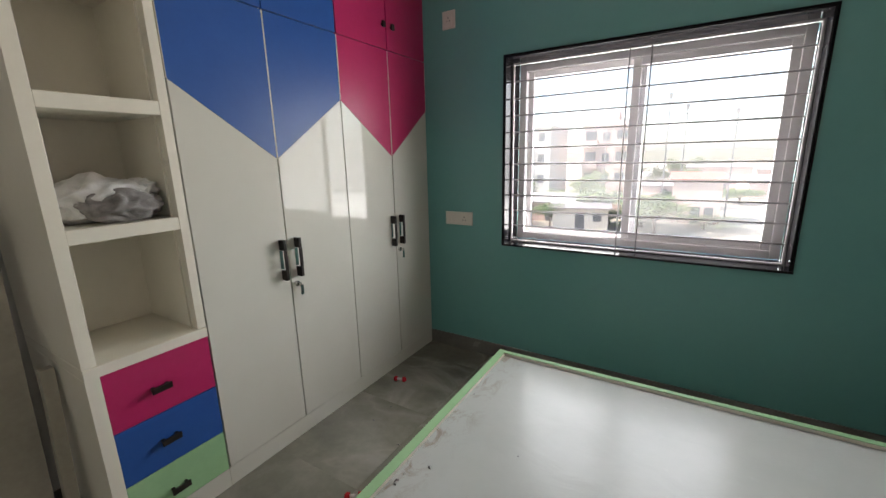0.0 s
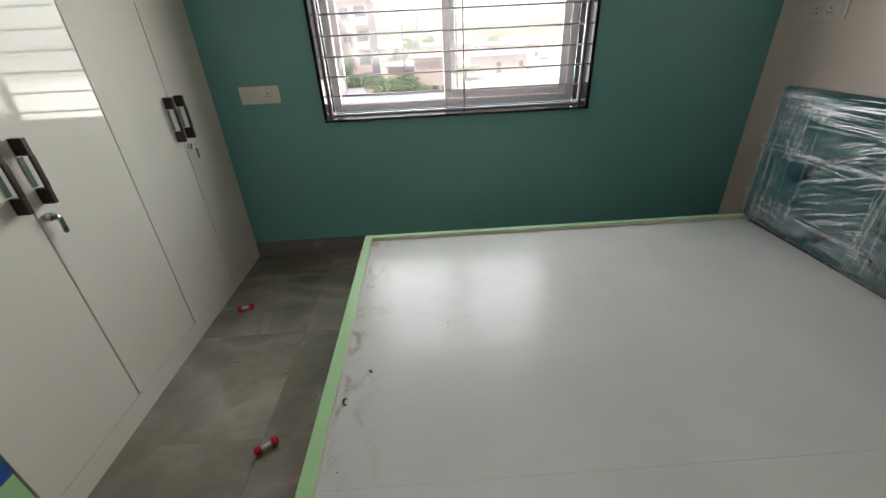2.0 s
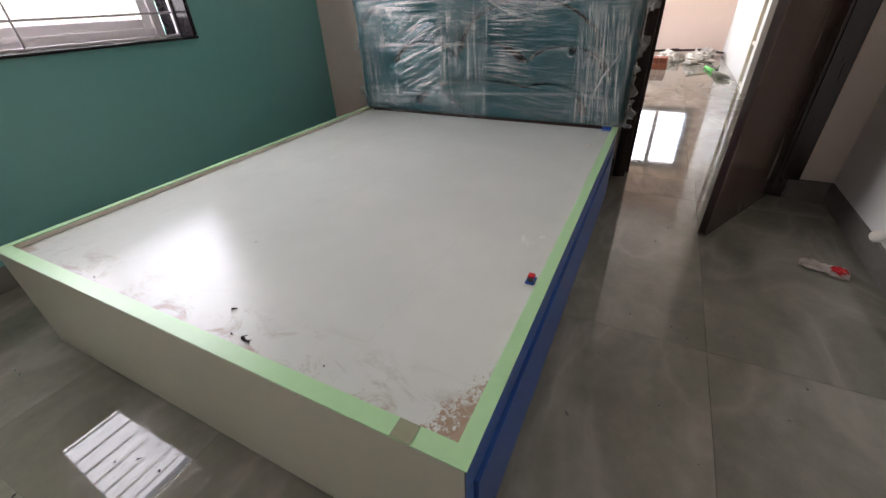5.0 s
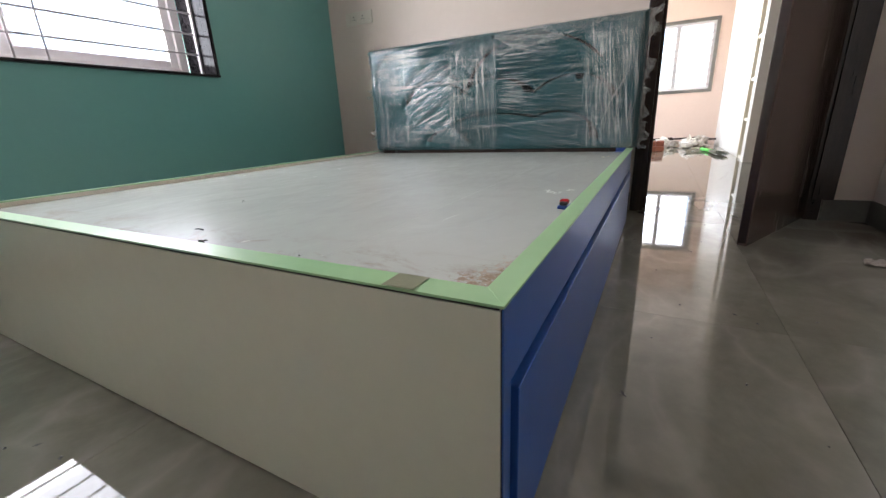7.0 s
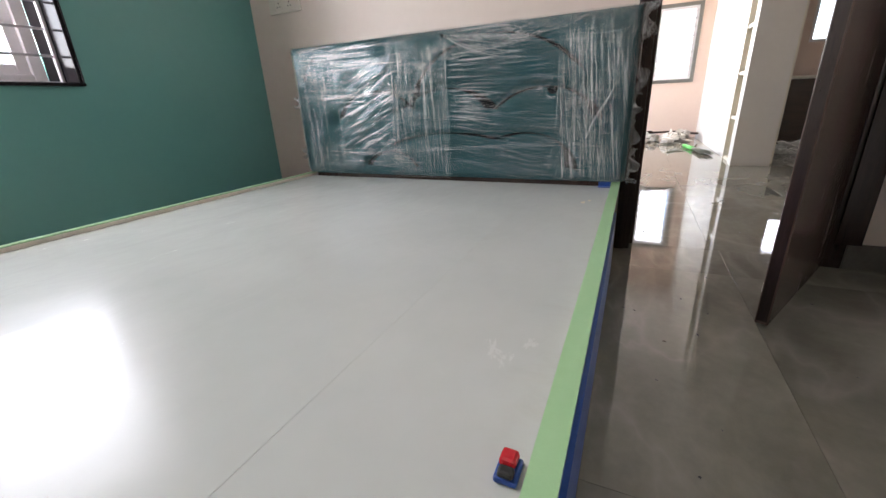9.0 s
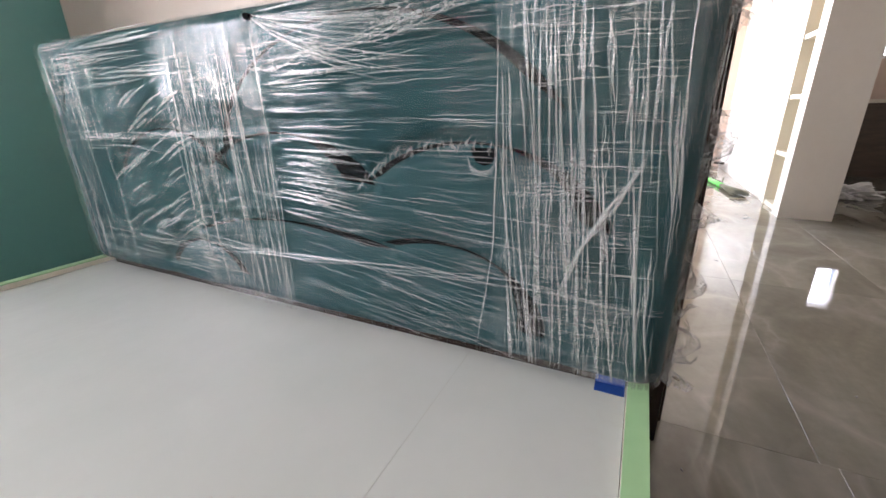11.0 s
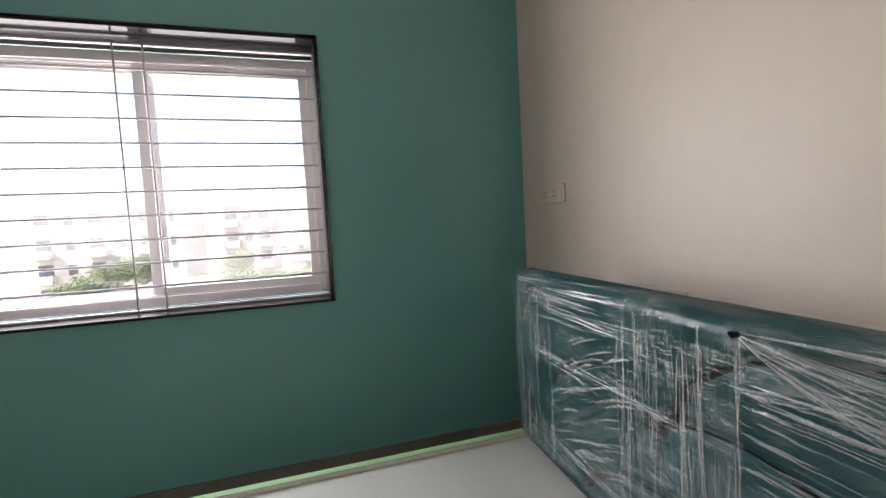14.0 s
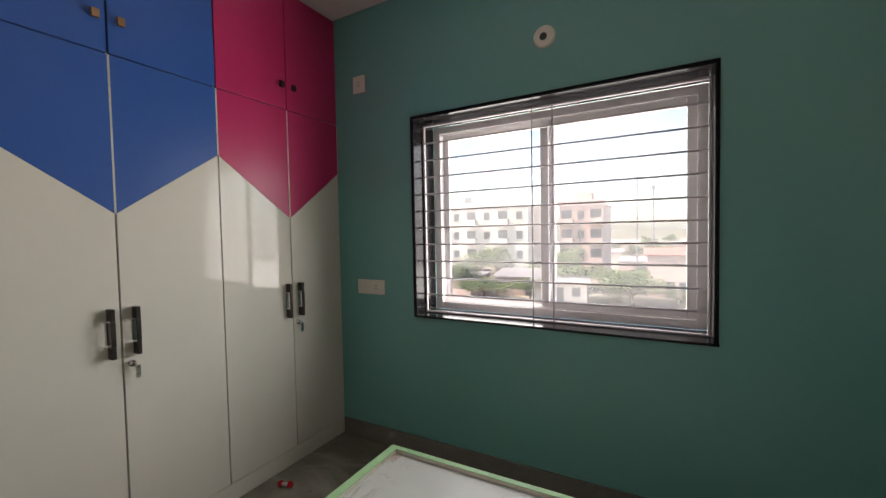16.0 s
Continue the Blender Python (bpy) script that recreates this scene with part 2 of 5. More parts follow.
def scuffed_board(name):
    """White laminated board, with grime and glue smears along the foot edge and in its corners."""
    m = bpy.data.materials.new(name)
    m.use_nodes = True
    nt = m.node_tree
    b = nt.nodes["Principled BSDF"]
    tc = nt.nodes.new("ShaderNodeTexCoord")
    xyz = nt.nodes.new("ShaderNodeSeparateXYZ")
    nt.links.new(tc.outputs["Object"], xyz.inputs[0])
    cloud, fine = noise_tex(nt, 2.0, 5, 0.6), noise_tex(nt, 45.0, 5, 0.7)
    body = ramp(nt, cloud, ((0.3, (0.445, 0.468, 0.442)), (0.7, (0.51, 0.533, 0.507))))
    foot = math_node(nt, "MINIMUM", math_node(nt, "MAXIMUM", math_node(nt, "MULTIPLY", math_node(nt, "SUBTRACT", -0.82, xyz.outputs[0]), 7.0), 0.0), 1.0)
    rail = math_node(nt, "MINIMUM", math_node(nt, "MAXIMUM", math_node(nt, "MULTIPLY", math_node(nt, "SUBTRACT", -0.665, xyz.outputs[1]), 9.0), 0.0), 1.0)
    where = math_node(nt, "MAXIMUM", math_node(nt, "MULTIPLY", foot, 0.45), math_node(nt, "MULTIPLY", math_node(nt, "MULTIPLY", rail, math_node(nt, "ADD", math_node(nt, "MULTIPLY", foot, 1.3), 0.06)), 1.0))
    blot = math_node(nt, "MAXIMUM", math_node(nt, "MULTIPLY", math_node(nt, "SUBTRACT", noise_tex(nt, 13.0, 7, 0.72, (1, 0.6, 1), 0.9), 0.50), 10.0), 0.0)
    # dried sawdust and glue caught in one corner
    far = math_node(nt, "ADD", math_node(nt, "MULTIPLY", math_node(nt, "ADD", xyz.outputs[0], 0.98), 1.5), math_node(nt, "MULTIPLY", math_node(nt, "ADD", xyz.outputs[1], 0.765), 3.5))
    caught = math_node(nt, "MAXIMUM", math_node(nt, "SUBTRACT", 1.0, math_node(nt, "MULTIPLY", far, 2.6)), 0.0)
    crumbs = math_node(nt, "MAXIMUM", math_node(nt, "MULTIPLY", math_node(nt, "SUBTRACT", math_node(nt, "ADD", noise_tex(nt, 90.0, 5, 0.75), math_node(nt, "MULTIPLY", caught, 0.27)), 0.59), 14.0), 0.0)
    corner = math_node(nt, "MINIMUM", math_node(nt, "MULTIPLY", crumbs, math_node(nt, "MINIMUM", math_node(nt, "MULTIPLY", caught, 3.0), 1.0)), 0.95)
    grime = math_node(nt, "MAXIMUM", math_node(nt, "MINIMUM", math_node(nt, "MULTIPLY", where, blot), 0.6), corner)
    speck = math_node(nt, "MAXIMUM", math_node(nt, "MULTIPLY", math_node(nt, "SUBTRACT", noise_tex(nt, 38.0, 3, 0.6), 0.74), 9.0), 0.0)
    spots = math_node(nt, "MINIMUM", math_node(nt, "ADD", grime, math_node(nt, "MULTIPLY", speck, 0.25)), 0.85)
    nt.links.new(mix_colour(nt, spots, body, mix_colour(nt, fine, (0.14, 0.07, 0.03), (0.34, 0.23, 0.15))), b.inputs["Base Color"])
    smear = math_node(nt, "MULTIPLY", noise_tex(nt, 5.0, 7, 0.7, (1.0, 2.5, 1.0), 1.5), 0.22)
    nt.links.new(math_node(nt, "ADD", math_node(nt, "ADD", 0.12, smear), math_node(nt, "MULTIPLY", spots, 0.06)), b.inputs["Roughness"])
    b.inputs["Specular IOR Level"].default_value = 0.36
    # the board lies slightly wavy
    bn = nt.nodes.new("ShaderNodeBump")
    bn.inputs["Strength"].default_value, bn.inputs["Distance"].default_value = 0.10, 0.02
    nt.links.new(noise_tex(nt, 5.0, 3, 0.5, (1.0, 1.6, 1.0), 0.6), bn.inputs["Height"])
    nt.links.new(bn.outputs[0], b.inputs["Normal"])
    return m


TILE = marble_tile("polished_marble_tile")
BED_WHITE = scuffed_board("white_board")
# grey tint put in to dim the bright view outside
PANE = glass("window_glass", (0.74, 0.74, 0.75))

# ---- building helpers ----


def box(x0, x1, y0, y1, z0, z1, bevel=0.0, segments=2, bm=None):
    own = bm is None
    b = bmesh.new()
    bmesh.ops.create_cube(b, size=1)
    bmesh.ops.transform(b, matrix=Matrix.Translation(((x0 + x1) / 2, (y0 + y1) / 2, (z0 + z1) / 2)) @ Matrix.Diagonal((abs(x1 - x0), abs(y1 - y0), abs(z1 - z0), 1)), verts=b.verts)
    if bevel:
        bmesh.ops.bevel(b, geom=b.edges[:], offset=bevel, segments=segments, affect="EDGES", profile=0.5)
    if own:
        return b
    me = bpy.data.meshes.new("tmp")
    b.to_mesh(me)
    b.free()
    bm.from_mesh(me)
    bpy.data.meshes.remove(me)
    return bm


def boxes(rows, bevel=0.0, segments=2):
    bm = bmesh.new()
    for r in rows:
        box(*r, bevel=bevel, segments=segments, bm=bm)
    return bm


def prism(points, axis, a, b, bevel=0.0):
    """A polygon in the two other axes, extruded from a to b along axis (0 x, 1 y, 2 z)."""
    bm = bmesh.new()

    def at(p, v):
        return [(v, p[0], p[1]), (p[0], v, p[1]), (p[0], p[1], v)][axis]
    lo = [bm.verts.new(at(p, a)) for p in points]
    hi = [bm.verts.new(at(p, b)) for p in points]
    bm.faces.new(lo)
    bm.faces.new(hi)
    for i in range(len(points)):
        j = (i + 1) % len(points)
        bm.faces.new((lo[i], lo[j], hi[j], hi[i]))
    bmesh.ops.recalc_face_normals(bm, faces=bm.faces)
    if bevel:
        bmesh.ops.bevel(bm, geom=bm.edges[:], offset=bevel, segments=2, affect="EDGES", profile=0.5)
    return bm


def rod(p, q, r, sides=10, bm=None, r2=None):
    own = bmesh.new() if bm is None else bm
    p, q = Vector(p), Vector(q)
    m = Matrix.Translation((p + q) / 2) @ (q - p).to_track_quat("Z", "Y").to_matrix().to_4x4()
    bmesh.ops.create_cone(own, cap_ends=True, segments=sides, radius1=r, radius2=r if r2 is None else r2, depth=(q - p).length, matrix=m)
    return own


def mesh_object(name, bm, material, smooth=False):
    me = bpy.data.meshes.new(name)
    bm.to_mesh(me)
    bm.free()
    if smooth:
        me.polygons.foreach_set("use_smooth", [True] * len(me.polygons))
    me.materials.append(material)
    return new(name, me)


def base_of(ob):
    p = Vector((0, 0, 0))
    while ob:
        p += ob.location
        ob = ob.parent
    return p


def thing(name, at, label, category, group=""):
    """An Empty at a thing's base."""
    return tagged(pin(new(name), at), label, category, group)


def pin(ob, at):
    ob.location = at
    return ob


def part(name, bm, material, parent, label="", smooth=False):
    """One mesh under a thing or part; its bmesh is in world metres, from before the thing is turned."""
    bmesh.ops.translate(bm, vec=-base_of(parent), verts=bm.verts)
    ob = mesh_object(name, bm, material, smooth)
    ob.parent = parent
    return tagged(ob, label)


def single(name, bm, material, label, category, group="", smooth=False, kind=""):
    return tagged(mesh_object(name, bm, material, smooth), label, category, group, kind)


def setting(name, bm, material, label, category):
    return tagged(mesh_object(name, bm, material), label, category, kind="structure")


# ---- the room's structure: wardrobe front at x = 0, window wall at y = 0 ----
XE, YS, ZC = 3.145, -3.235, 2.80
WX0, WX1, WZ0, WZ1 = 0.605, 2.135, 0.854, 2.059
XH = 9.05
DY0, DY1, DZ = -2.98, -2.245, 2.08
floor = setting("floor", box(-0.7, XH + 0.2, -6.2, 0.4, -0.20, -0.012), GROUT, "grey grout bed under the polished floor tiles", "floor")
setting("ceiling", box(-0.7, XH + 0.2, -6.2, 0.33, ZC, ZC + 0.15), CEILING, "plain off-white painted ceiling", "ceiling")
setting("wall_north", boxes([(-0.7, WX0, 0, 0.33, -0.012, ZC), (WX1, XE + 0.15, 0, 0.33, -0.012, ZC), (WX0, WX1, 0, 0.33, -0.012, WZ0), (WX0, WX1, 0, 0.33, WZ1, ZC)]), GREEN_WALL, "dark teal green painted wall with the window", "wall")
setting("wall_east", boxes([(XE, XE + 0.15, -2.175, 0, -0.012, ZC), (XE, XE + 0.15, YS - 0.15, -3.045, -0.012, ZC), (XE, XE + 0.15, -3.045, -2.175, 2.15, ZC)]), CREAM_WALL, "pale pinkish cream wall behind the headboard", "wall")
setting("wall_south", box(-0.7, XE, YS - 0.15, YS, -0.012, ZC), WHITE_WALL, "off-white painted wall", "wall")
setting("wall_west", box(-0.85, -0.7, YS - 0.15, 0.2, -0.012, ZC), WHITE_WALL, "off-white painted wall behind the wardrobe", "wall")
# the hall beyond the door
setting("wall_hall_east", boxes([(XH, XH + 0.15, -6.2, -4.80, -0.012, ZC), (XH, XH + 0.15, -4.35, -2.99, -0.012, ZC), (XH, XH + 0.15, -4.80, -4.35, -0.012, 1.3), (XH, XH + 0.15, -4.80, -4.35, 1.95, ZC), (XH, XH + 0.15, -1.83, 0.2, -0.012, ZC), (XH, XH + 0.15, -2.99, -1.83, -0.012, 0.86), (XH, XH + 0.15, -2.99, -1.83, 2.0, ZC)]), PEACH_WALL, "peach painted far wall of the hall with a window", "wall")
setting("wall_hall_south", box(6.52, XH, -3.30, -3.15, -0.012, ZC), WHITE_WALL, "bright white side wall of the hall", "wall")
setting("wall_hall_back", box(XE + 0.15, XH, -6.35, -6.2, -0.012, ZC), WHITE_WALL, "plain wall closing the hall", "wall")
setting("wall_hall_north", boxes([(XE + 0.15, 6.2, 0.05, 0.2, -0.012, ZC), (8.6, XH, 0.05, 0.2, -0.012, ZC), (6.2, 8.6, 0.05, 0.2, 2.3, ZC)]), WHITE_WALL, "plain wall of the hall with the balcony opening", "wall")
setting("wall_hall_west", box(XE, XE + 0.15, -6.2, YS - 0.15, -0.012, ZC), WHITE_WALL, "plain wall closing the hall", "wall")
setting("skirting_north", box(0.001, XE, -0.010, 0.0, 0.0, 0.105), SKIRTING, "grey tile skirting below the green wall", "skirting")
setting("skirting_south", box(0.0, XE - 0.012, YS, YS + 0.012, 0.0, 0.105), SKIRTING, "grey tile skirting along the wall", "skirting")
setting("skirting_east", boxes([(XE - 0.012, XE, YS, -3.05, 0.0, 0.105), (XE - 0.012, XE, -2.17, -0.011, 0.0, 0.105)]), SKIRTING, "grey tile skirting along the cream wall", "skirting")

# ---- windows ----


def sash(name, x0, x1, z0, z1, y0, y1, stile, parent):
    f = part(name, boxes([(x0, x0 + stile, y0, y1, z0, z1), (x1 - stile, x1, y0, y1, z0, z1), (x0 + stile, x1 - stile, y0, y1, z0, z0 + stile), (x0 + stile, x1 - stile, y0, y1, z1 - stile, z1)], 0.004), UPVC, parent)
    ym = (y0 + y1) / 2
    g = part("pane", box(x0 + stile - 0.004, x1 - stile + 0.004, ym - 0.002, ym + 0.002, z0 + stile - 0.004, z1 - stile + 0.004), PANE, f, "clear glass pane")
    g.visible_shadow = False
    return f


def window_unit(name, x0, x1, z0, z1, label):
    """A two-leaf sliding window in its frame, seen from the room towards +y; set back at the outer face of the wall."""
    w = tagged(new(name), label, "window", kind="structure")
    t, a, b = 0.046, 0.228, 0.315
    part("window_frame", boxes([(x0, x0 + t, a, b, z0, z1), (x1 - t, x1, a, b, z0, z1), (x0 + t, x1 - t, a, b, z0, z0 + t), (x0 + t, x1 - t, a, b, z1 - t, z1)], 0.003), UPVC, w)
    part("slide_track", boxes([(x0 + t, x1 - t, 0.240, 0.244, z0 + t, z0 + t + 0.008), (x0 + t, x1 - t, 0.240, 0.244, z1 - t - 0.008, z1 - t)]), UPVC, w)
    sash("sash", x0 + t - 0.004, 1.388, z0 + t - 0.004, z1 - t + 0.004, 0.278, 0.304, 0.040, w)
    sash("sash", 1.312, x1 - t + 0.004, z0 + t - 0.004, z1 - t + 0.004, 0.248, 0.274, 0.046, w)
    return w


window_unit("window_1", 0.620, 2.121, 0.869, 2.044, "white two-leaf sliding window in a granite surround")
surround = tagged(new("window_surround"), "polished black granite surround lining the window opening", "window frame", kind="structure")
for nm, r in (("jamb", (0.606, 0.618, -0.012, 0.227, 0.868, 2.046)), ("jamb", (2.122, 2.134, -0.012, 0.227, 0.868, 2.046)), ("head", (0.606, 2.134, -0.012, 0.227, 2.046, 2.058)), ("sill", (0.602, 2.142, -0.020, 0.227, 0.855, 0.868))):
    part(nm, box(*r, bevel=0.0025), GRANITE, surround)
# thin moulding round the face of the surround
part("moulding", boxes([(0.600, 0.6055, -0.018, 0.0, 0.869, 2.064), (2.1345, 2.140, -0.018, 0.0, 0.869, 2.064), (0.6055, 2.1345, -0.018, 0.0, 2.0585, 2.064)], 0.002), GRANITE, surround)

grille = thing("window_grille", (1.37, 0.10, 0.868), "white painted steel bar grille set inside the window", "grille")
GX0, GX1, GZ0, GZ1 = 0.626, 2.114, 0.875, 2.024
for nm, r in (("upright_frame", (GX0 - 0.007, GX0 + 0.005, 0.092, 0.110, GZ0 - 0.006, GZ1 + 0.006)), ("upright_frame", (GX1 - 0.005, GX1 + 0.007, 0.092, 0.110, GZ0 - 0.006, GZ1 + 0.006)), ("bottom_rail", (GX0 + 0.005, GX1 - 0.005, 0.092, 0.110, GZ0 - 0.006, GZ0 + 0.005)), ("top_rail", (GX0 + 0.005, GX1 - 0.005, 0.092, 0.110, GZ1 - 0.005, GZ1 + 0.006))):
    part(nm, box(*r, bevel=0.002), BAR, grille)
for i in range(1, 11):
    z = GZ1 - 0.1043 * i
    part("bar", rod((GX0, 0.100, z), (GX1, 0.100, z), 0.0052, 8), BAR, grille, smooth=True)
for x in (1.310, 1.421):
    part("upright", rod((x, 0.092, GZ0), (x, 0.092, GZ1), 0.0042, 8), BAR, grille, smooth=True)

# the hall's window in the far wall
hw = tagged(new("window_2"), "white two-leaf window at the end of the hall", "window", kind="structure")
part("window_frame", boxes([(XH - 0.02, XH + 0.10, -2.99, -2.94, 0.86, 2.0), (XH - 0.02, XH + 0.10, -1.88, -1.83, 0.86, 2.0), (XH - 0.02, XH + 0.10, -2.94, -1.88, 0.86, 0.91), (XH - 0.02, XH + 0.10, -2.94, -1.88, 1.95, 2.0)], 0.004), SKIRTING, hw)
for y0, y1 in ((-2.94, -2.40), (-2.42, -1.88)):
    f = part("sash", boxes([(XH + 0.03, XH + 0.06, y0, y0 + 0.045, 0.91, 1.95), (XH + 0.03, XH + 0.06, y1 - 0.045, y1, 0.91, 1.95), (XH + 0.03, XH + 0.06, y0 + 0.045, y1 - 0.045, 0.91, 0.955), (XH + 0.03, XH + 0.06, y0 + 0.045, y1 - 0.045, 1.905, 1.95)], 0.003), UPVC, hw)
    p = part("pane", box(XH + 0.043, XH + 0.047, y0 + 0.04, y1 - 0.04, 0.95, 1.91), PANE, f)
    p.visible_shadow = False
for i in range(1, 10):
    z = 0.86 + 1.14 * i / 10
    part("bar", rod((XH + 0.02, -2.94, z), (XH + 0.02, -1.88, z), 0.005, 6), BAR, hw, smooth=True)

kw = tagged(new("window_3"), "small kitchen window seen across the hall", "window", kind="structure")
part("window_frame", boxes([(XH - 0.01, XH + 0.10, -4.80, -4.765, 1.3, 1.95), (XH - 0.01, XH + 0.10, -4.385, -4.35, 1.3, 1.95), (XH - 0.01, XH + 0.10, -4.765, -4.385, 1.3, 1.335), (XH - 0.01, XH + 0.10, -4.765, -4.385, 1.915, 1.95)], 0.003), UPVC, kw)
part("pane", box(XH + 0.043, XH + 0.047, -4.766, -4.384, 1.334, 1.916), PANE, kw).visible_shadow = False

# ---- the door and its frame ----
door_frame = tagged(new("door_frame"), "dark stained wooden door frame", "door frame", kind="structure")
part("jamb", boxes([(3.130, 3.300, -2.245, -2.175, 0.0, 2.15), (3.215, 3.262, -2.262, -2.245, 0.0, 2.08)], 0.004), DARK_WOOD, door_frame)
part("jamb", boxes([(3.130, 3.300, -3.045, -2.985, 0.0, 2.15), (3.262, 3.300, -2.985, -2.968, 0.0, 2.08)], 0.004), DARK_WOOD, door_frame)
part("head", box(3.130, 3.300, -2.985, -2.245, 2.08, 2.15, 0.004), DARK_WOOD, door_frame)
part("trim", boxes([(3.118, 3.1295, -3.085, -3.0, 0.106, 2.19), (3.118, 3.1295, -2.22, -2.178, 0.0, 2.19)], 0.003), DARK_WOOD, door_frame)
PEEL = surface("peeling_white_film", (0.45, 0.42, 0.38), (0.68, 0.65, 0.60), 30.0, 0.5, 0.1, 0.3, 60)
door = tagged(new("door_1"), "dark wooden door standing open with peeling film", "door", kind="structure")
leaf = part("leaf", box(-0.785, 0.0, -0.036, 0.0, 0.008, 2.07, 0.003), DOOR_WOOD, door)
part("edge_strip", boxes([(-0.7875, -0.7855, -0.032, -0.004, 0.02, 2.06)]), DARK_WOOD, leaf)
part("door_stop", box(-0.72, -0.685, 0.0005, 0.014, 0.085, 0.125, 0.006, 3), SWITCH, leaf, "white plastic door stop")
part("hinge", boxes([(-0.004, 0.012, -0.012, 0.004, z, z + 0.10) for z in (0.25, 1.0, 1.80)], 0.003), CHROME, leaf)
part("lock_plate", box(-0.7885, -0.7865, -0.030, -0.006, 0.95, 1.15), CHROME, leaf, "steel lock plate")
part("handle", boxes([(-0.745, -0.70, 0.0005, 0.008, 0.93, 1.13), (-0.732, -0.718, 0.008, 0.05, 1.03, 1.05), (-0.732, -0.62, 0.04, 0.055, 1.03, 1.05)], 0.003), CHROME, leaf, "steel lever handle")
rng = random.Random(4)
for k in range(7):
    zz = 1.12 + 0.13 * k + rng.uniform(-0.03, 0.03)
    w, hgt = rng.uniform(0.012, 0.04), rng.uniform(0.03, 0.11)
    pts = []
    for i in range(9):
        a = 2 * math.pi * i / 9
        rr = rng.uniform(0.6, 1.1)
        pts.append((-0.765 + w * rr * math.cos(a) * 0.6 + 0.004, zz + hgt * rr * math.sin(a) * 0.6))
    part("peeling_film", prism(pts, 1, 0.0005, 0.003), PEEL, leaf, "torn white protective film")
door.matrix_world = Matrix.Translation((3.205, -2.983, 0)) @ Matrix.Rotation(math.atan2(-0.355, 0.694), 4, "Z")

# ---- wardrobe ----
WT = 2.1
SEAMS = [-1.704, -1.272, -0.836, -0.412, -0.003]


def zig(y):
    """Height of the chevron edge between colour and white."""
    pts = [(-1.704, 1.759), (-1.272, 1.463), (-0.836, 1.770), (-0.412, 1.466), (0.0, 1.780)]
    for (a, za), (b, zb) in zip(pts, pts[1:]):
        if y <= b:
            return za + (zb - za) * (y - a) / (b - a)
    return 1.78


def bar_pull(y, z0, z1, parent):
    """A dark bow handle with square feet, upright on a door at x = 0."""
    bm = boxes([(0.001, 0.040, y - 0.008, y + 0.008, z0, z0 + 0.050), (0.001, 0.040, y - 0.008, y + 0.008, z1 - 0.050, z1), (0.033, 0.042, y - 0.008, y + 0.008, z0 + 0.050, z1 - 0.050)], 0.002)
    h = part("handle", bm, BRONZE, parent, "dark bronze bow handle")
    part("handle_plate", box(0.001, 0.004, y - 0.0085, y + 0.0085, z0 + 0.054, z1 - 0.054), CHROME, h, "polished steel plate")
    return h


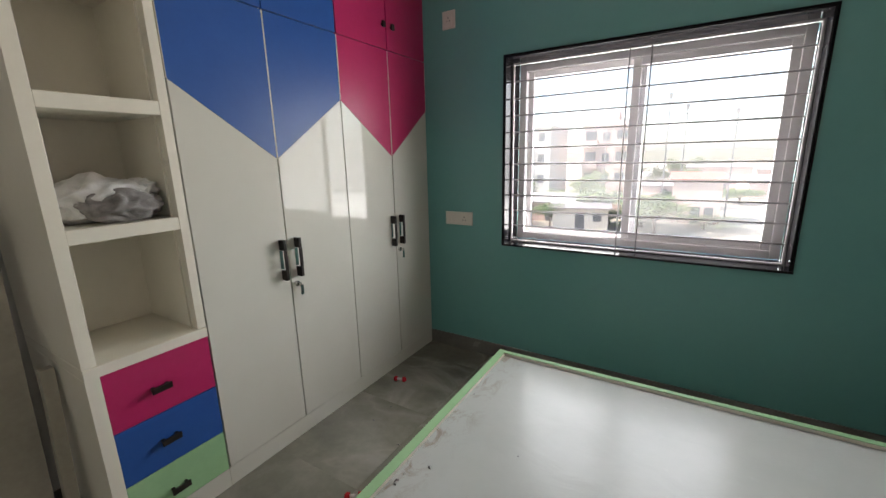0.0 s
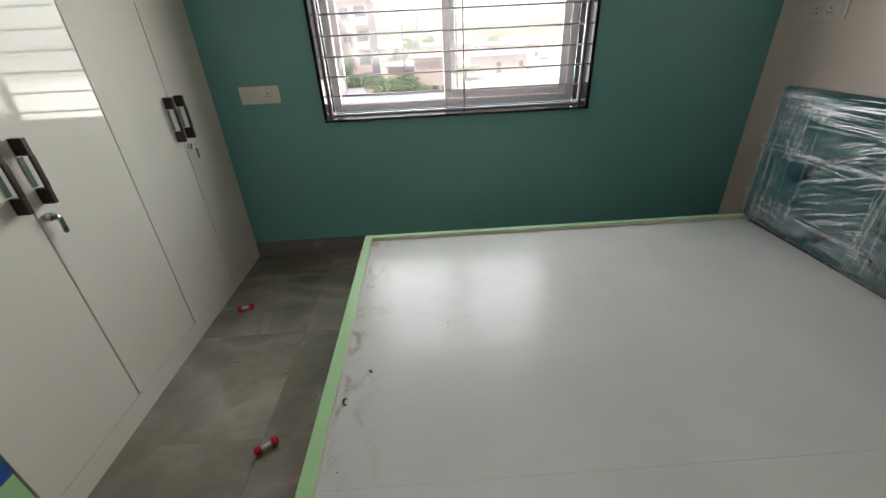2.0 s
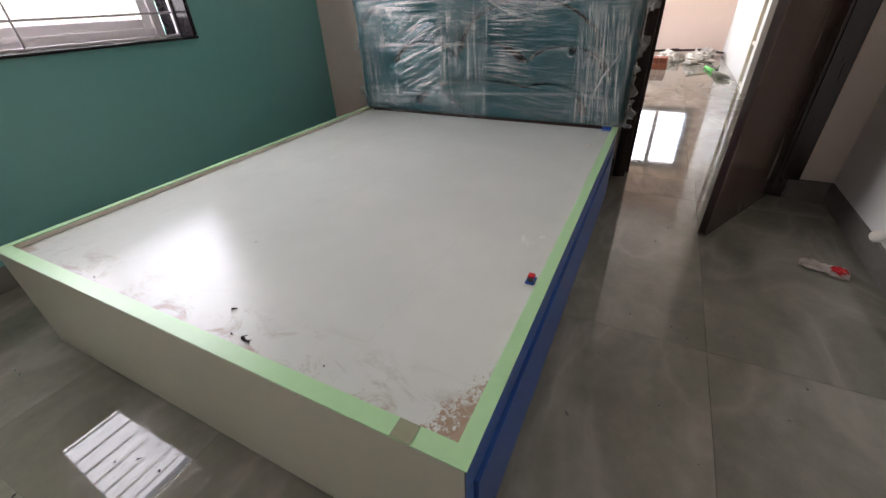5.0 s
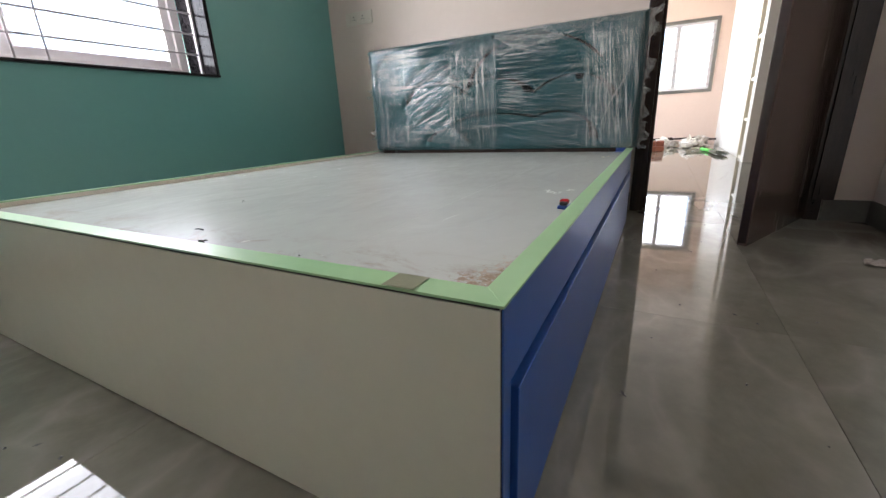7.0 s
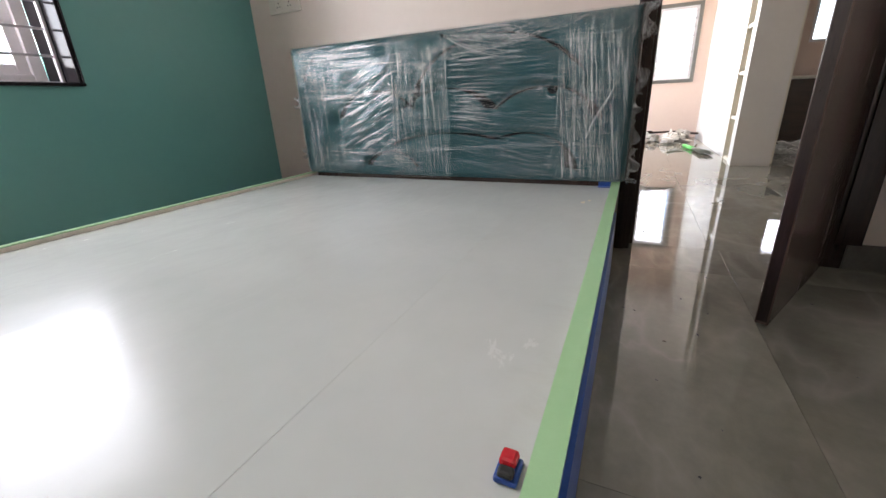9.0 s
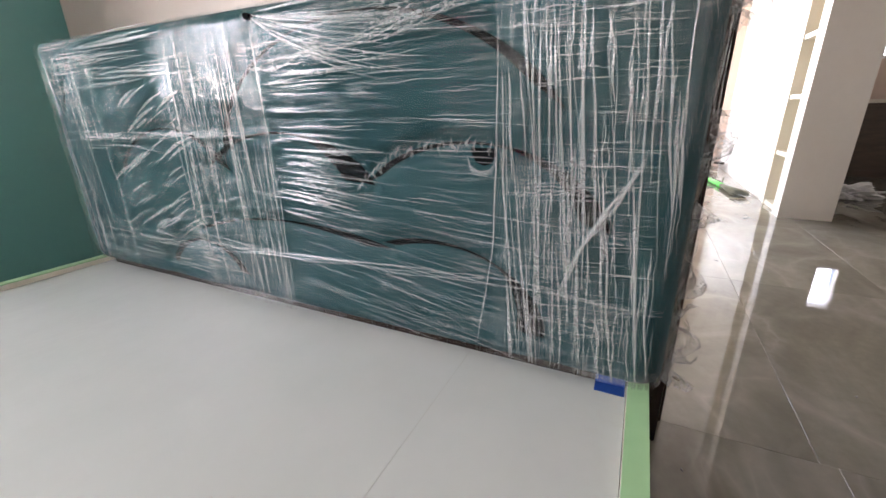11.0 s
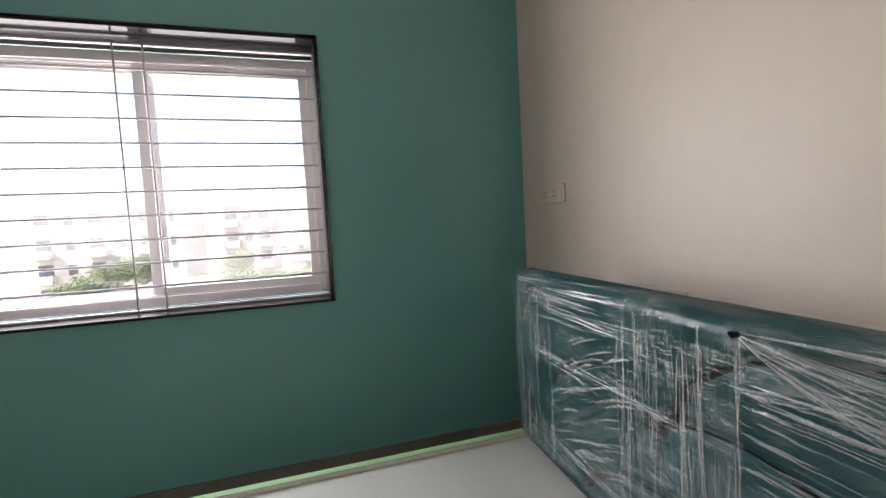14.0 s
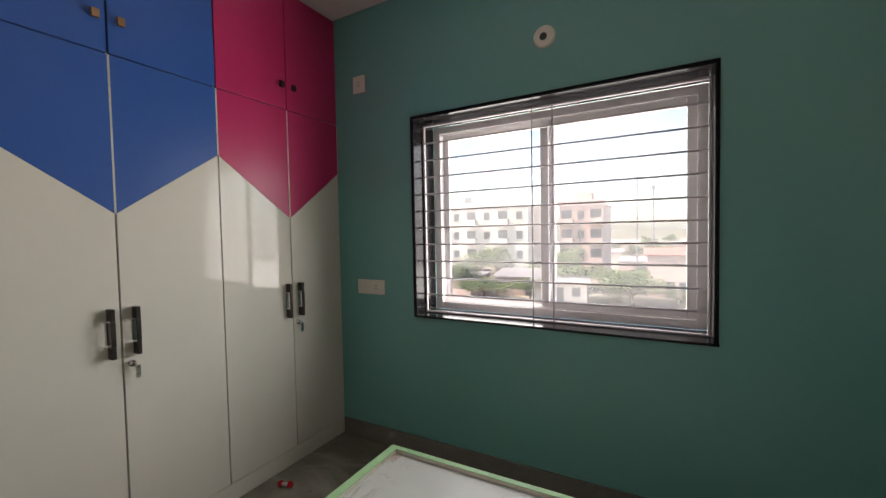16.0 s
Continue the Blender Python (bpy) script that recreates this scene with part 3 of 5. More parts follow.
def wardrobe(name, y0, y1, colour, colour_name, seam, knob_mat):
    w = thing(name, (-0.3, (y0 + y1) / 2, 0), f"tall wardrobe in white gloss and {colour_name} laminate", "wardrobe", "fitted wardrobes")
    part("body", boxes([(-0.60, -0.021, y0, y0 + 0.016, 0.095, ZC - 0.002), (-0.60, -0.021, y1 - 0.016, y1, 0.095, ZC - 0.002), (-0.60, -0.58, y0 + 0.016, y1 - 0.016, 0.095, ZC - 0.002), (-0.58, -0.021, y0 + 0.016, y1 - 0.016, 0.095, 0.113), (-0.58, -0.021, y0 + 0.016, y1 - 0.016, 2.075, 2.11), (-0.04, -0.021, seam - 0.02, seam + 0.02, 0.113, 2.075)]), SHELF_WHITE, w)
    part("plinth", box(-0.59, -0.004, y0, y1, 0.0, 0.093), WHITE_GLOSS, w)
    for i, (a, b) in enumerate(((y0, seam), (seam, y1))):
        a, b = a + 0.0012, b - 0.0012
        bands = [(-0.0185, 0.0004, a, a + 0.0022, zig(a), WT - 0.003), (-0.0185, 0.0004, b - 0.0022, b, zig(b), WT - 0.003)]
        a, b = a + 0.0023, b - 0.0023
        d = part("door", prism([(a, 0.098), (b, 0.098), (b, zig(b)), (a, zig(a))], 0, -0.019, 0.0, 0.001), WHITE_GLOSS, w, "white gloss door panel")
        part("coloured_panel", prism([(a, zig(a) + 0.0008), (b, zig(b) + 0.0008), (b, WT - 0.003), (a, WT - 0.003)], 0, -0.019, 0.0, 0.001), colour, d, f"{colour_name} laminate upper panel")
        for r in bands:
            part("edge_band", box(*r), SHELF_WHITE, d, "pale edge banding")
        hy = seam - 0.042 if i == 0 else seam + 0.046
        bar_pull(hy, 0.884, 1.084 if i == 0 else 1.082, d)
        if i == 1:
            lk = part("lock", rod((0.0005, hy - 0.018, 0.846), (0.014, hy - 0.018, 0.846), 0.013, 16), CHROME, d, "chrome cam lock with a key", True)
            bm = boxes([(0.014, 0.030, hy - 0.0195, hy - 0.0165, 0.840, 0.852)], 0.001)
            rod((0.030, hy - 0.0205, 0.846), (0.030, hy - 0.0155, 0.846), 0.011, 12, bm)
            box(0.024, 0.028, hy - 0.014, hy + 0.004, 0.800, 0.838, 0.001, bm=bm)
            rod((0.024, hy - 0.006, 0.795), (0.028, hy - 0.006, 0.795), 0.010, 12, bm)
            part("key", bm, CHROME, lk, "steel key hanging in the lock")
        l = part("loft_door", box(-0.019, 0.0, a, b, WT + 0.003, ZC - 0.012, 0.001), colour, w, f"{colour_name} laminate loft door")
        ky = seam - 0.042 if i == 0 else seam + 0.042
        part("knob", boxes([(0.0005, 0.012, ky - 0.006, ky + 0.006, 2.229, 2.241), (0.012, 0.026, ky - 0.013, ky + 0.013, 2.218, 2.252)], 0.002), knob_mat, l, "small square knob")
    return w


COPPER = surface("antique_copper", (0.30, 0.17, 0.09), (0.42, 0.25, 0.14), 30.0, 0.3, 0.08, 0.02, 200, metal=0.8)
wardrobe("wardrobe", SEAMS[0], SEAMS[2], BLUE, "bright blue", SEAMS[1], COPPER)
wardrobe("wardrobe", SEAMS[2], SEAMS[4], PINK, "magenta pink", SEAMS[3], BRONZE)

# open shelves over three drawers
su = thing("shelf_unit", (-0.3, -1.91, 0), "cream open shelf unit over three coloured drawers", "shelf unit")
SY0, SY1 = -2.116, -1.706
part("side_panel", box(-0.60, 0.0, SY0, SY0 + 0.042, 0.788, ZC - 0.002, 0.0015), SHELF_WHITE, su)
part("side_panel", box(-0.60, -0.0205, SY0 + 0.0005, SY0 + 0.0415, 0.093, 0.746, 0.0015), SHELF_WHITE, su)
part("side_panel", box(-0.60, 0.0, SY1 - 0.034, SY1 - 0.001, 0.788, ZC - 0.002, 0.0015), SHELF_WHITE, su)
part("back_panel", box(-0.40, -0.385, SY0 + 0.042, SY1 - 0.034, 0.788, ZC - 0.002), SHELF_WHITE, su)
for z0, z1 in ((1.625, 1.674), (1.205, 1.253), (2.05, 2.10)):
    part("shelf", box(-0.384, -0.002, SY0 + 0.042, SY1 - 0.034, z0, z1, 0.002), SHELF_WHITE, su)
part("counter", box(-0.60, 0.004, SY0, SY1, 0.747, 0.787, 0.002), SHELF_WHITE, su)
part("beading", boxes([(-0.05, -0.042, SY1 - 0.042, SY1 - 0.0345, 0.787, 2.05)], 0.001), SHELF_WHITE, su)
part("carcass", boxes([(-0.60, -0.021, SY0 + 0.042, SY0 + 0.056, 0.093, 0.746), (-0.60, -0.021, SY1 - 0.016, SY1, 0.093, 0.746), (-0.6, -0.59, SY0 + 0.056, SY1 - 0.016, 0.093, 0.746)]), SHELF_WHITE, su)
part("plinth", box(-0.59, -0.004, SY0, SY1, 0.0, 0.092), WHITE_GLOSS, su)
for z0, z1, m, nm in ((0.514, 0.746, PINK, "magenta pink"), (0.288, 0.511, BLUE, "bright blue"), (0.096, 0.285, GREEN_LAM, "light green")):
    d = part("drawer", box(-0.020, 0.0, SY0 + 0.0425, SY1 - 0.002, z0, z1, 0.001), m, su, f"{nm} laminate drawer front")
    zc = {0.514: 0.622, 0.288: 0.399, 0.096: 0.172}[z0]
    part("handle", boxes([(0.0005, 0.022, -1.940, -1.928, zc - 0.008, zc + 0.008), (0.0005, 0.022, -1.892, -1.880, zc - 0.008, zc + 0.008), (0.020, 0.030, -1.945, -1.875, zc - 0.012, zc + 0.012)], 0.002), BRONZE, d, "dark bronze bar handle")
part("front_edge", box(-0.020, 0.0, SY0, SY0 + 0.042, 0.093, 0.746, 0.001), SHELF_WHITE, su)


def crumple(centre, size, seed, detail=4, rough=0.35, freq=3.0, floor_z=None):
    """A crumpled lump of paper or film."""
    bm = bmesh.new()
    bmesh.ops.create_icosphere(bm, subdivisions=detail, radius=1)
    off = Vector((seed * 7.3, seed * 3.1, seed * 5.7))
    for v in bm.verts:
        d = v.co.normalized()
        n = abs(noise.noise(d * freq + off)) * 1.6 + abs(noise.noise(d * freq * 2.3 + off)) * 0.9 + abs(noise.noise(d * freq * 5 + off)) * 0.4
        k = 1 - rough + rough * n
        v.co = Vector((d.x * size[0] * k, d.y * size[1] * k, d.z * size[2] * k)) + Vector(centre)
        if floor_z is not None:
            v.co.z = max(v.co.z, floor_z + 0.001)
    return bm


def folded(centre, size, seed, floor_z):
    """A soft lump of plastic or cloth with a few sharp folds."""
    bm = bmesh.new()
    bmesh.ops.create_icosphere(bm, subdivisions=5, radius=1)
    off = Vector((seed * 7.3, seed * 3.1, seed * 5.7))
    for v in bm.verts:
        d = v.co.normalized()
        k = 0.78 + 0.26 * (1 - 2.4 * abs(noise.noise(d * 1.3 + off))) + 0.12 * (1 - 2.4 * abs(noise.noise(d * 2.9 + off)))
        v.co = Vector((d.x * size[0] * k, d.y * size[1] * k, d.z * size[2] * k)) + Vector(centre)
        v.co.z = max(v.co.z, floor_z + 0.001)
    return bm


BAGWHITE = surface("white_plastic_bag", (0.62, 0.61, 0.60), (0.80, 0.79, 0.77), 6.0, 0.32, 0.1, 0.3, 60)
GREYCLOTH = surface("grey_film", (0.16, 0.15, 0.145), (0.30, 0.28, 0.27), 14.0, 0.45, 0.1, 0.5, 90)
bag = thing("plastic_bag", (-0.17, -1.90, 1.253), "crumpled white carrier bag stuffed with grey paper", "bag")
part("bag_skin", folded((-0.17, -1.895, 1.325), (0.13, 0.160, 0.095), 2, 1.253), BAGWHITE, bag, smooth=True)
part("stuffing", folded((-0.095, -1.880, 1.312), (0.085, 0.120, 0.070), 5, 1.253), GREYCLOTH, bag, "grey crumpled filling", True)
part("bag_handle", folded((-0.12, -1.805, 1.362), (0.060, 0.062, 0.040), 9, 1.253), BAGWHITE, bag, smooth=True)

# boards left standing beside the wardrobe
single("loose_board", prism([(-2.66, 0.0), (-2.20, 0.0), (-2.165, 1.235), (-2.63, 1.235)], 0, -0.385, -0.366, 0.001), RAW_BOARD, "cream laminated board standing beside the wardrobe", "board")
single("timber_offcut", prism([(-2.195, 0.0), (-2.155, 0.0), (-2.125, 0.74), (-2.165, 0.74)], 0, -0.29, -0.25, 0.002), RAW_BOARD, "pale cut length of timber against the wardrobe", "timber")
nk = thing("wall_rack", (-0.56, -2.6, 1.28), "small cream rack fixed on the wall", "rack")
part("back", box(-0.699, -0.68, -3.0, -2.13, 1.25, 1.75), SHELF_WHITE, nk)
for z in (1.25, 1.36, 1.73):
    part("shelf", box(-0.68, -0.50, -3.0, -2.13, z, z + 0.02, 0.001), RAW_BOARD, nk)

# ---- bed ----
bed = thing("bed", (1.85, -1.38, 0), "low box bed with white deck and light green edging", "bed")
BX0, BX1, BY0, BY1, BZ = 0.838, 2.868, -2.180, -0.580, 0.388
BZD = 0.371
part("foot_panel", box(BX0 + 0.001, BX0 + 0.019, BY0 + 0.0045, BY1 - 0.003, 0.004, BZ - 0.0065, 0.0006), FOOT_WHITE, bed, "off-white gloss foot panel")
part("shadow_gap", boxes([(BX0 + 0.0025, BX0 + 0.018, BY0 + 0.006, BY1 - 0.006, BZ - 0.0064, BZ - 0.0034), (BX0 + 0.0025, BX0 + 0.018, BY0 + 0.0028, BY0 + 0.0044, 0.004, BZ - 0.0065)]), BLACK, bed, "dark joint between the panels")
part("corner_band", box(BX0 + 0.0015, BX0 + 0.018, BY0 + 0.0008, BY0 + 0.0027, 0.004, BZ - 0.0036), BLUE, bed, "blue edge band at the corner")
part("side_panel", box(BX0 + 0.020, BX1, BY1 - 0.020, BY1 - 0.002, 0.004, BZ - 0.0035, 0.001), FOOT_WHITE, bed)
part("base_frame", boxes([(BX0 + 0.02, BX1 - 0.01, BY0 + 0.06, BY1 - 0.03, 0.004, 0.05), (BX0 + 0.02, BX1 - 0.01, BY0 + 0.021, BY0 + 0.04, 0.02, BZD - 0.02), (BX1 - 0.02, BX1 - 0.005, BY0 + 0.04, BY1 - 0.03, 0.05, BZD - 0.02)]), BLACK, bed)
part("fascia", boxes([(BX0 + 0.004, BX1, BY0 + 0.008, BY0 + 0.020, 0.274, BZ - 0.0035), (BX0 + 0.004, BX0 + 0.048, BY0 + 0.008, BY0 + 0.020, 0.004, 0.2735), (BX1 - 0.05, BX1, BY0 + 0.008, BY0 + 0.020, 0.004, 0.2735)], 0.001), BLUE, bed, "bright blue laminate side fascia")
part("drawer", box(BX0 + 0.054, BX1 - 0.055, BY0 + 0.0005, BY0 + 0.020, 0.006, 0.262, 0.0015), BLUE, bed, "long blue drawer front with a finger gap")
RF, RS, RN = 0.038, 0.031, 0.026
part("rim", prism([(BX0, BY0), (BX0 + RF, BY0 + RS), (BX0 + RF, BY1 - RN), (BX0, BY1)], 2, BZ - 0.003, BZ, 0.0), GREEN_LAM, bed, "light green edge band")
part("rim", prism([(BX0, BY0), (BX1, BY0), (BX1, BY0 + RS), (BX0 + RF, BY0 + RS)], 2, BZ - 0.003, BZ + 0.0003, 0.0), GREEN_LAM, bed, "light green edge band")
part("rim", prism([(BX0, BY1), (BX0 + RF, BY1 - RN), (BX1, BY1 - RN), (BX1, BY1)], 2, BZ - 0.003, BZ + 0.0003, 0.0), GREEN_LAM, bed, "light green edge band")
part("rim_core", boxes([(BX0 + 0.0195, BX0 + RF, BY0 + 0.021, BY1 - 0.021, 0.33, BZ - 0.0035), (BX0 + RF, BX1, BY0 + 0.021, BY0 + RS, 0.33, BZ - 0.0035), (BX0 + RF, BX1, BY1 - RN, BY1 - 0.0205, 0.33, BZ - 0.0035)]), SHELF_WHITE, bed)
part("deck_support", box(BX0 + RF + 0.001, 2.79, BY0 + RS + 0.001, BY1 - RN - 0.001, BZD - 0.034, BZD - 0.0185), SHELF_WHITE, bed)
part("deck_board", box(BX0 + RF + 0.001, 2.862, -1.8713, BY1 - RN - 0.001, BZD - 0.018, BZD, 0.0003), BED_WHITE, bed, "white board with scuffs and dust")
part("deck_board", box(BX0 + RF + 0.001, 2.862, BY0 + RS + 0.001, -1.8717, BZD - 0.018, BZD, 0.0003), BED_WHITE, bed, "white board with scuffs and dust")
part("seam_filler", box(BX0 + RF + 0.001, 2.79, -1.8717, -1.8713, BZD - 0.012, BZD - 0.0004), RAW_BOARD, bed, "pale filled joint between the boards")
part("tape_mark", box(0.8385, 0.8755, -2.080, -2.040, BZ + 0.0006, BZ + 0.0009), surface("brown_parcel_tape", (0.19, 0.20, 0.13), (0.25, 0.26, 0.17), 20.0, 0.3), bed, "brown tape mark on the edge band")

# ---- headboard wrapped in film ----
HX, HB, HY0, HY1, HZ0, HZ1 = 2.777, 2.866, -2.196, -0.590, 0.392, 1.010
CHARCOAL = surface("charcoal_shade", (0.004, 0.005, 0.006), (0.009, 0.010, 0.011), 5.0, 0.9, 0.05, 0.0, spec=0.05)
# scalloped pads: centre y and z, half width, height, from and to (degrees, 0 towards -y, 90 up), width of the charcoal
# shade strip at either end
PADS = [
    (-1.440, 0.640, 0.250, 0.137, 18, 155, 0.055, 0.016), (-1.865, 0.600, 0.235, 0.164, 12, 147, 0.040, 0.014),
    (-1.450, 0.460, 0.400, 0.130, 50, 142, 0.022, 0.012), (-1.790, 0.430, 0.220, 0.158, 2, 117, 0.055, 0.010),
    (-1.070, 0.620, 0.235, 0.165, 25, 166, 0.014, 0.045), (-1.660, 0.700, 0.390, 0.274, 24, 178, 0.018, 0.040),
    (-1.130, 0.370, 0.170, 0.140, 25, 150, 0.012, 0.045), (-0.800, 0.830, 0.155, 0.140, 120, 172, 0.006, 0.030),
]
EDGE_R = 0.042


def on_pad(a, deg):
    return a[0] - a[2] * math.cos(radians(deg)), a[1] + a[3] * math.sin(radians(deg))


SEAM_PTS = np.array([on_pad(a, a[4] + (a[5] - a[4]) * i / 60) for a in PADS for i in range(61)])


def rounding(y, z):
    """How far the front falls back near the rounded ends and top."""
    e = max(0.0, min(y - HY0, HY1 - y, HZ1 - z))
    return 0.0 if e >= EDGE_R else EDGE_R - math.sqrt(max(0.0, EDGE_R ** 2 - (EDGE_R - e) ** 2))


def cushion_depth(y, z):
    d = math.sqrt(((SEAM_PTS - (y, z)) ** 2).sum(1).min())
    low = 0.014 * max(0.0, 1 - (z - HZ0) / 0.03) ** 2
    return 0.015 * math.exp(-(d / 0.016) ** 2) + 0.006 * math.exp(-(d / 0.06) ** 2) + rounding(y, z) + low + 0.002 * noise.noise(Vector((y * 5, z * 5, 0)))


def skin(y, z, off):
    """A place on the stretched film, standing off the cushion's crown."""
    return HX - off + rounding(y, z)


def grid_sheet(nu, nv, fn):
    bm = bmesh.new()
    rows = [[bm.verts.new(fn(i / nu, j / nv)) for i in range(nu + 1)] for j in range(nv + 1)]
    for j in range(nv):
        for i in range(nu):
            bm.faces.new((rows[j][i], rows[j][i + 1], rows[j + 1][i + 1], rows[j + 1][i]))
    return bm


headboard = thing("headboard", (2.82, -1.39, HZ0), "teal velvet padded headboard with scalloped seams shaded in charcoal", "headboard")


def cushion_fn(u, v):
    y, z = HY0 + (HY1 - HY0) * u, HZ0 + (HZ1 - HZ0) * v
    return (HX + cushion_depth(y, z), y, z)


part("cushion", grid_sheet(230, 100, cushion_fn), TEAL, headboard, smooth=True)
part("backing", box(HX + 0.041, HB, HY0 + 0.002, HY1 - 0.002, HZ0, HZ1 - 0.002, 0.010, 3), TEAL, headboard)
part("base_rail", box(2.803, 2.860, HY0 + 0.05, HY1 - 0.05, BZD + 0.0003, HZ0 + 0.002), DARK_WOOD, headboard, "dark timber rail under the padding")
# charcoal strips colour in the seams and the shade beside each pad
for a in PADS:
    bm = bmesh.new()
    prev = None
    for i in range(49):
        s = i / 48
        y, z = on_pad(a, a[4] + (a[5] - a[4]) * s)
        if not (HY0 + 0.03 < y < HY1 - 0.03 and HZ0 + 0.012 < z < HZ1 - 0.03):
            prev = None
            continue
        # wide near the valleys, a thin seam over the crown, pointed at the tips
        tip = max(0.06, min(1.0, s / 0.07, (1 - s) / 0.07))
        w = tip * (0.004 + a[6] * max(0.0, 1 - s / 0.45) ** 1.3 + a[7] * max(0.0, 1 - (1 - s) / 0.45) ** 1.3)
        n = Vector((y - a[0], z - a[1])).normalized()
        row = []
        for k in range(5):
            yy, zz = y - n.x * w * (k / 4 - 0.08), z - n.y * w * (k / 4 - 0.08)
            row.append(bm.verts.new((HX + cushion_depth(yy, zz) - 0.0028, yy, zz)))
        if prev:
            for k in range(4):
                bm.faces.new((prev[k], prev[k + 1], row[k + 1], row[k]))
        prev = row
    part("gusset", bm, CHARCOAL, headboard, "charcoal strip giving the scalloped seam and its shade", True)


def film_material(name, haze, lines, scale, stretch, gloss_rough, bump, shine, thin=20.0):
    """Clear stretch film: see-through and shiny, with fine sharp creases; lines whitens them, for milky folds and for
    glints.
    """
    m = bpy.data.materials.new(name)
    m.use_nodes = True
    nt = m.node_tree
    out = nt.nodes["Material Output"]
    nt.nodes.remove(nt.nodes["Principled BSDF"])
    tr, gl, df, tl, both, m1, m2, lw, bn = (nt.nodes.new(k) for k in ("ShaderNodeBsdfTransparent", "ShaderNodeBsdfGlossy", "ShaderNodeBsdfDiffuse", "ShaderNodeBsdfTranslucent", "ShaderNodeMixShader", "ShaderNodeMixShader", "ShaderNodeMixShader", "ShaderNodeLayerWeight", "ShaderNodeBump"))
    tr.inputs[0].default_value = (0.97, 0.98, 0.98, 1)
    df.inputs[0].default_value = tl.inputs[0].default_value = (0.80, 0.82, 0.82, 1)
    gl.inputs[0].default_value = (1, 1, 1, 1)
    gl.inputs["Roughness"].default_value = gloss_rough
    lw.inputs[0].default_value = 0.5
    fold = math_node(nt, "SUBTRACT", 1.0, math_node(nt, "MULTIPLY", math_node(nt, "ABSOLUTE", math_node(nt, "SUBTRACT", noise_tex(nt, scale, 3, 0.55, stretch, 0.3), 0.5), 0), thin))
    crease = math_node(nt, "POWER", math_node(nt, "MAXIMUM", fold, 0.0), 1.5)
    place = math_node(nt, "MINIMUM", math_node(nt, "MAXIMUM", math_node(nt, "MULTIPLY", math_node(nt, "SUBTRACT", noise_tex(nt, 7.0, 3, 0.6), 0.42), 5.0), 0.0), 1.0)
    crease = math_node(nt, "MULTIPLY", crease, place)
    slack = noise_tex(nt, scale * 0.45, 2, 0.5, stretch, 0.3)
    bn.inputs["Strength"].default_value, bn.inputs["Distance"].default_value = bump, 0.006
    nt.links.new(math_node(nt, "ADD", math_node(nt, "MULTIPLY", slack, 0.8), math_node(nt, "MULTIPLY", crease, 0.35)), bn.inputs["Height"])
    nt.links.new(bn.outputs[0], gl.inputs["Normal"])
    nt.links.new(math_node(nt, "ADD", haze, math_node(nt, "MULTIPLY", crease, lines)), m1.inputs[0])
    both.inputs[0].default_value = 0.35
    nt.links.new(df.outputs[0], both.inputs[1])
    nt.links.new(tl.outputs[0], both.inputs[2])
    nt.links.new(tr.outputs[0], m1.inputs[1])
    nt.links.new(both.outputs[0], m1.inputs[2])
    nt.links.new(math_node(nt, "ADD", shine, math_node(nt, "MULTIPLY", math_node(nt, "POWER", lw.outputs["Facing"], 5.0), 0.35)), m2.inputs[0])
    nt.links.new(m1.outputs[0], m2.inputs[1])
    nt.links.new(gl.outputs[0], m2.inputs[2])
    nt.links.new(m2.outputs[0], out.inputs[0])
    return m


FILM = film_material("stretch_film", 0.002, 0.34, 13.0, (1, 0.30, 5.0), 0.04, 0.60, 0.022, 18.0)
FILM_BAND = film_material("layered_stretch_film", 0.003, 0.34, 13.0, (1, 7.0, 0.40), 0.04, 0.45, 0.040, 18.0)
FILM_DIAG = film_material("slanting_stretch_film", 0.004, 0.16, 9.0, (1, 2.0, 5.0), 0.05, 0.40, 0.060)
FILM_LOOSE = film_material("loose_folded_film", 0.015, 0.42, 12.0, (1, 1.2, 5.0), 0.08, 0.5, 0.035, 12.0)
# strong white haze, so the raised creases also read as bright glints
CREASED = film_material("gathered_stretch_film", 0.33, 0.16, 14.0, (1, 3.0, 3.0), 0.08, 0.3, 0.16)
FILM_FOLD = film_material("bunched_stretch_film", 0.22, 0.30, 20.0, (1, 3.0, 3.0), 0.10, 0.4, 0.08)

wrap = thing("plastic_wrap", (2.82, -1.39, HZ0), "creased clear stretch film wrapped round the headboard", "plastic wrap")
KNOT_Y, KNOT_Z = -1.445, 0.984


def creases(y, z, kind):
    """Height of the creases of the film at a place, by the way it was pulled."""
    def ridge(a, b, k):
        return (1 - min(1.0, abs(noise.noise(Vector((a, b, k))) * 2.2))) ** 3
    if kind == "across":
        # fanning out from the pleated band, strongest beside it
        far = max(0.0, -1.45 - y)
        t = (z - 0.84) / (0.22 + 0.35 * far)
        near = math.exp(-far / 0.22) if y < -1.45 else 0.35
        high = 0.25 + 0.75 * math.exp(-((z - 0.82) / 0.13) ** 2)
        return (0.0008 + 0.0042 * near * high) * ridge(y * 1.6, t * 9 + 0.4 * noise.noise(Vector((y * 2, z * 3, 3))), 1.0)
    if kind == "slant":
        s = z + 0.62 * y
        return 0.009 * ridge(y * 2.2, s * 11, 2.0) + 0.0015 * ridge(y * 4, s * 26, 7.0)
    return 0.0024 * ridge(y * 26 + 0.8 * noise.noise(Vector((y * 5, z * 4, 9))), z * 1.4, 4.0) + 0.0010 * ridge(y * 50, z * 2.5, 8.0)


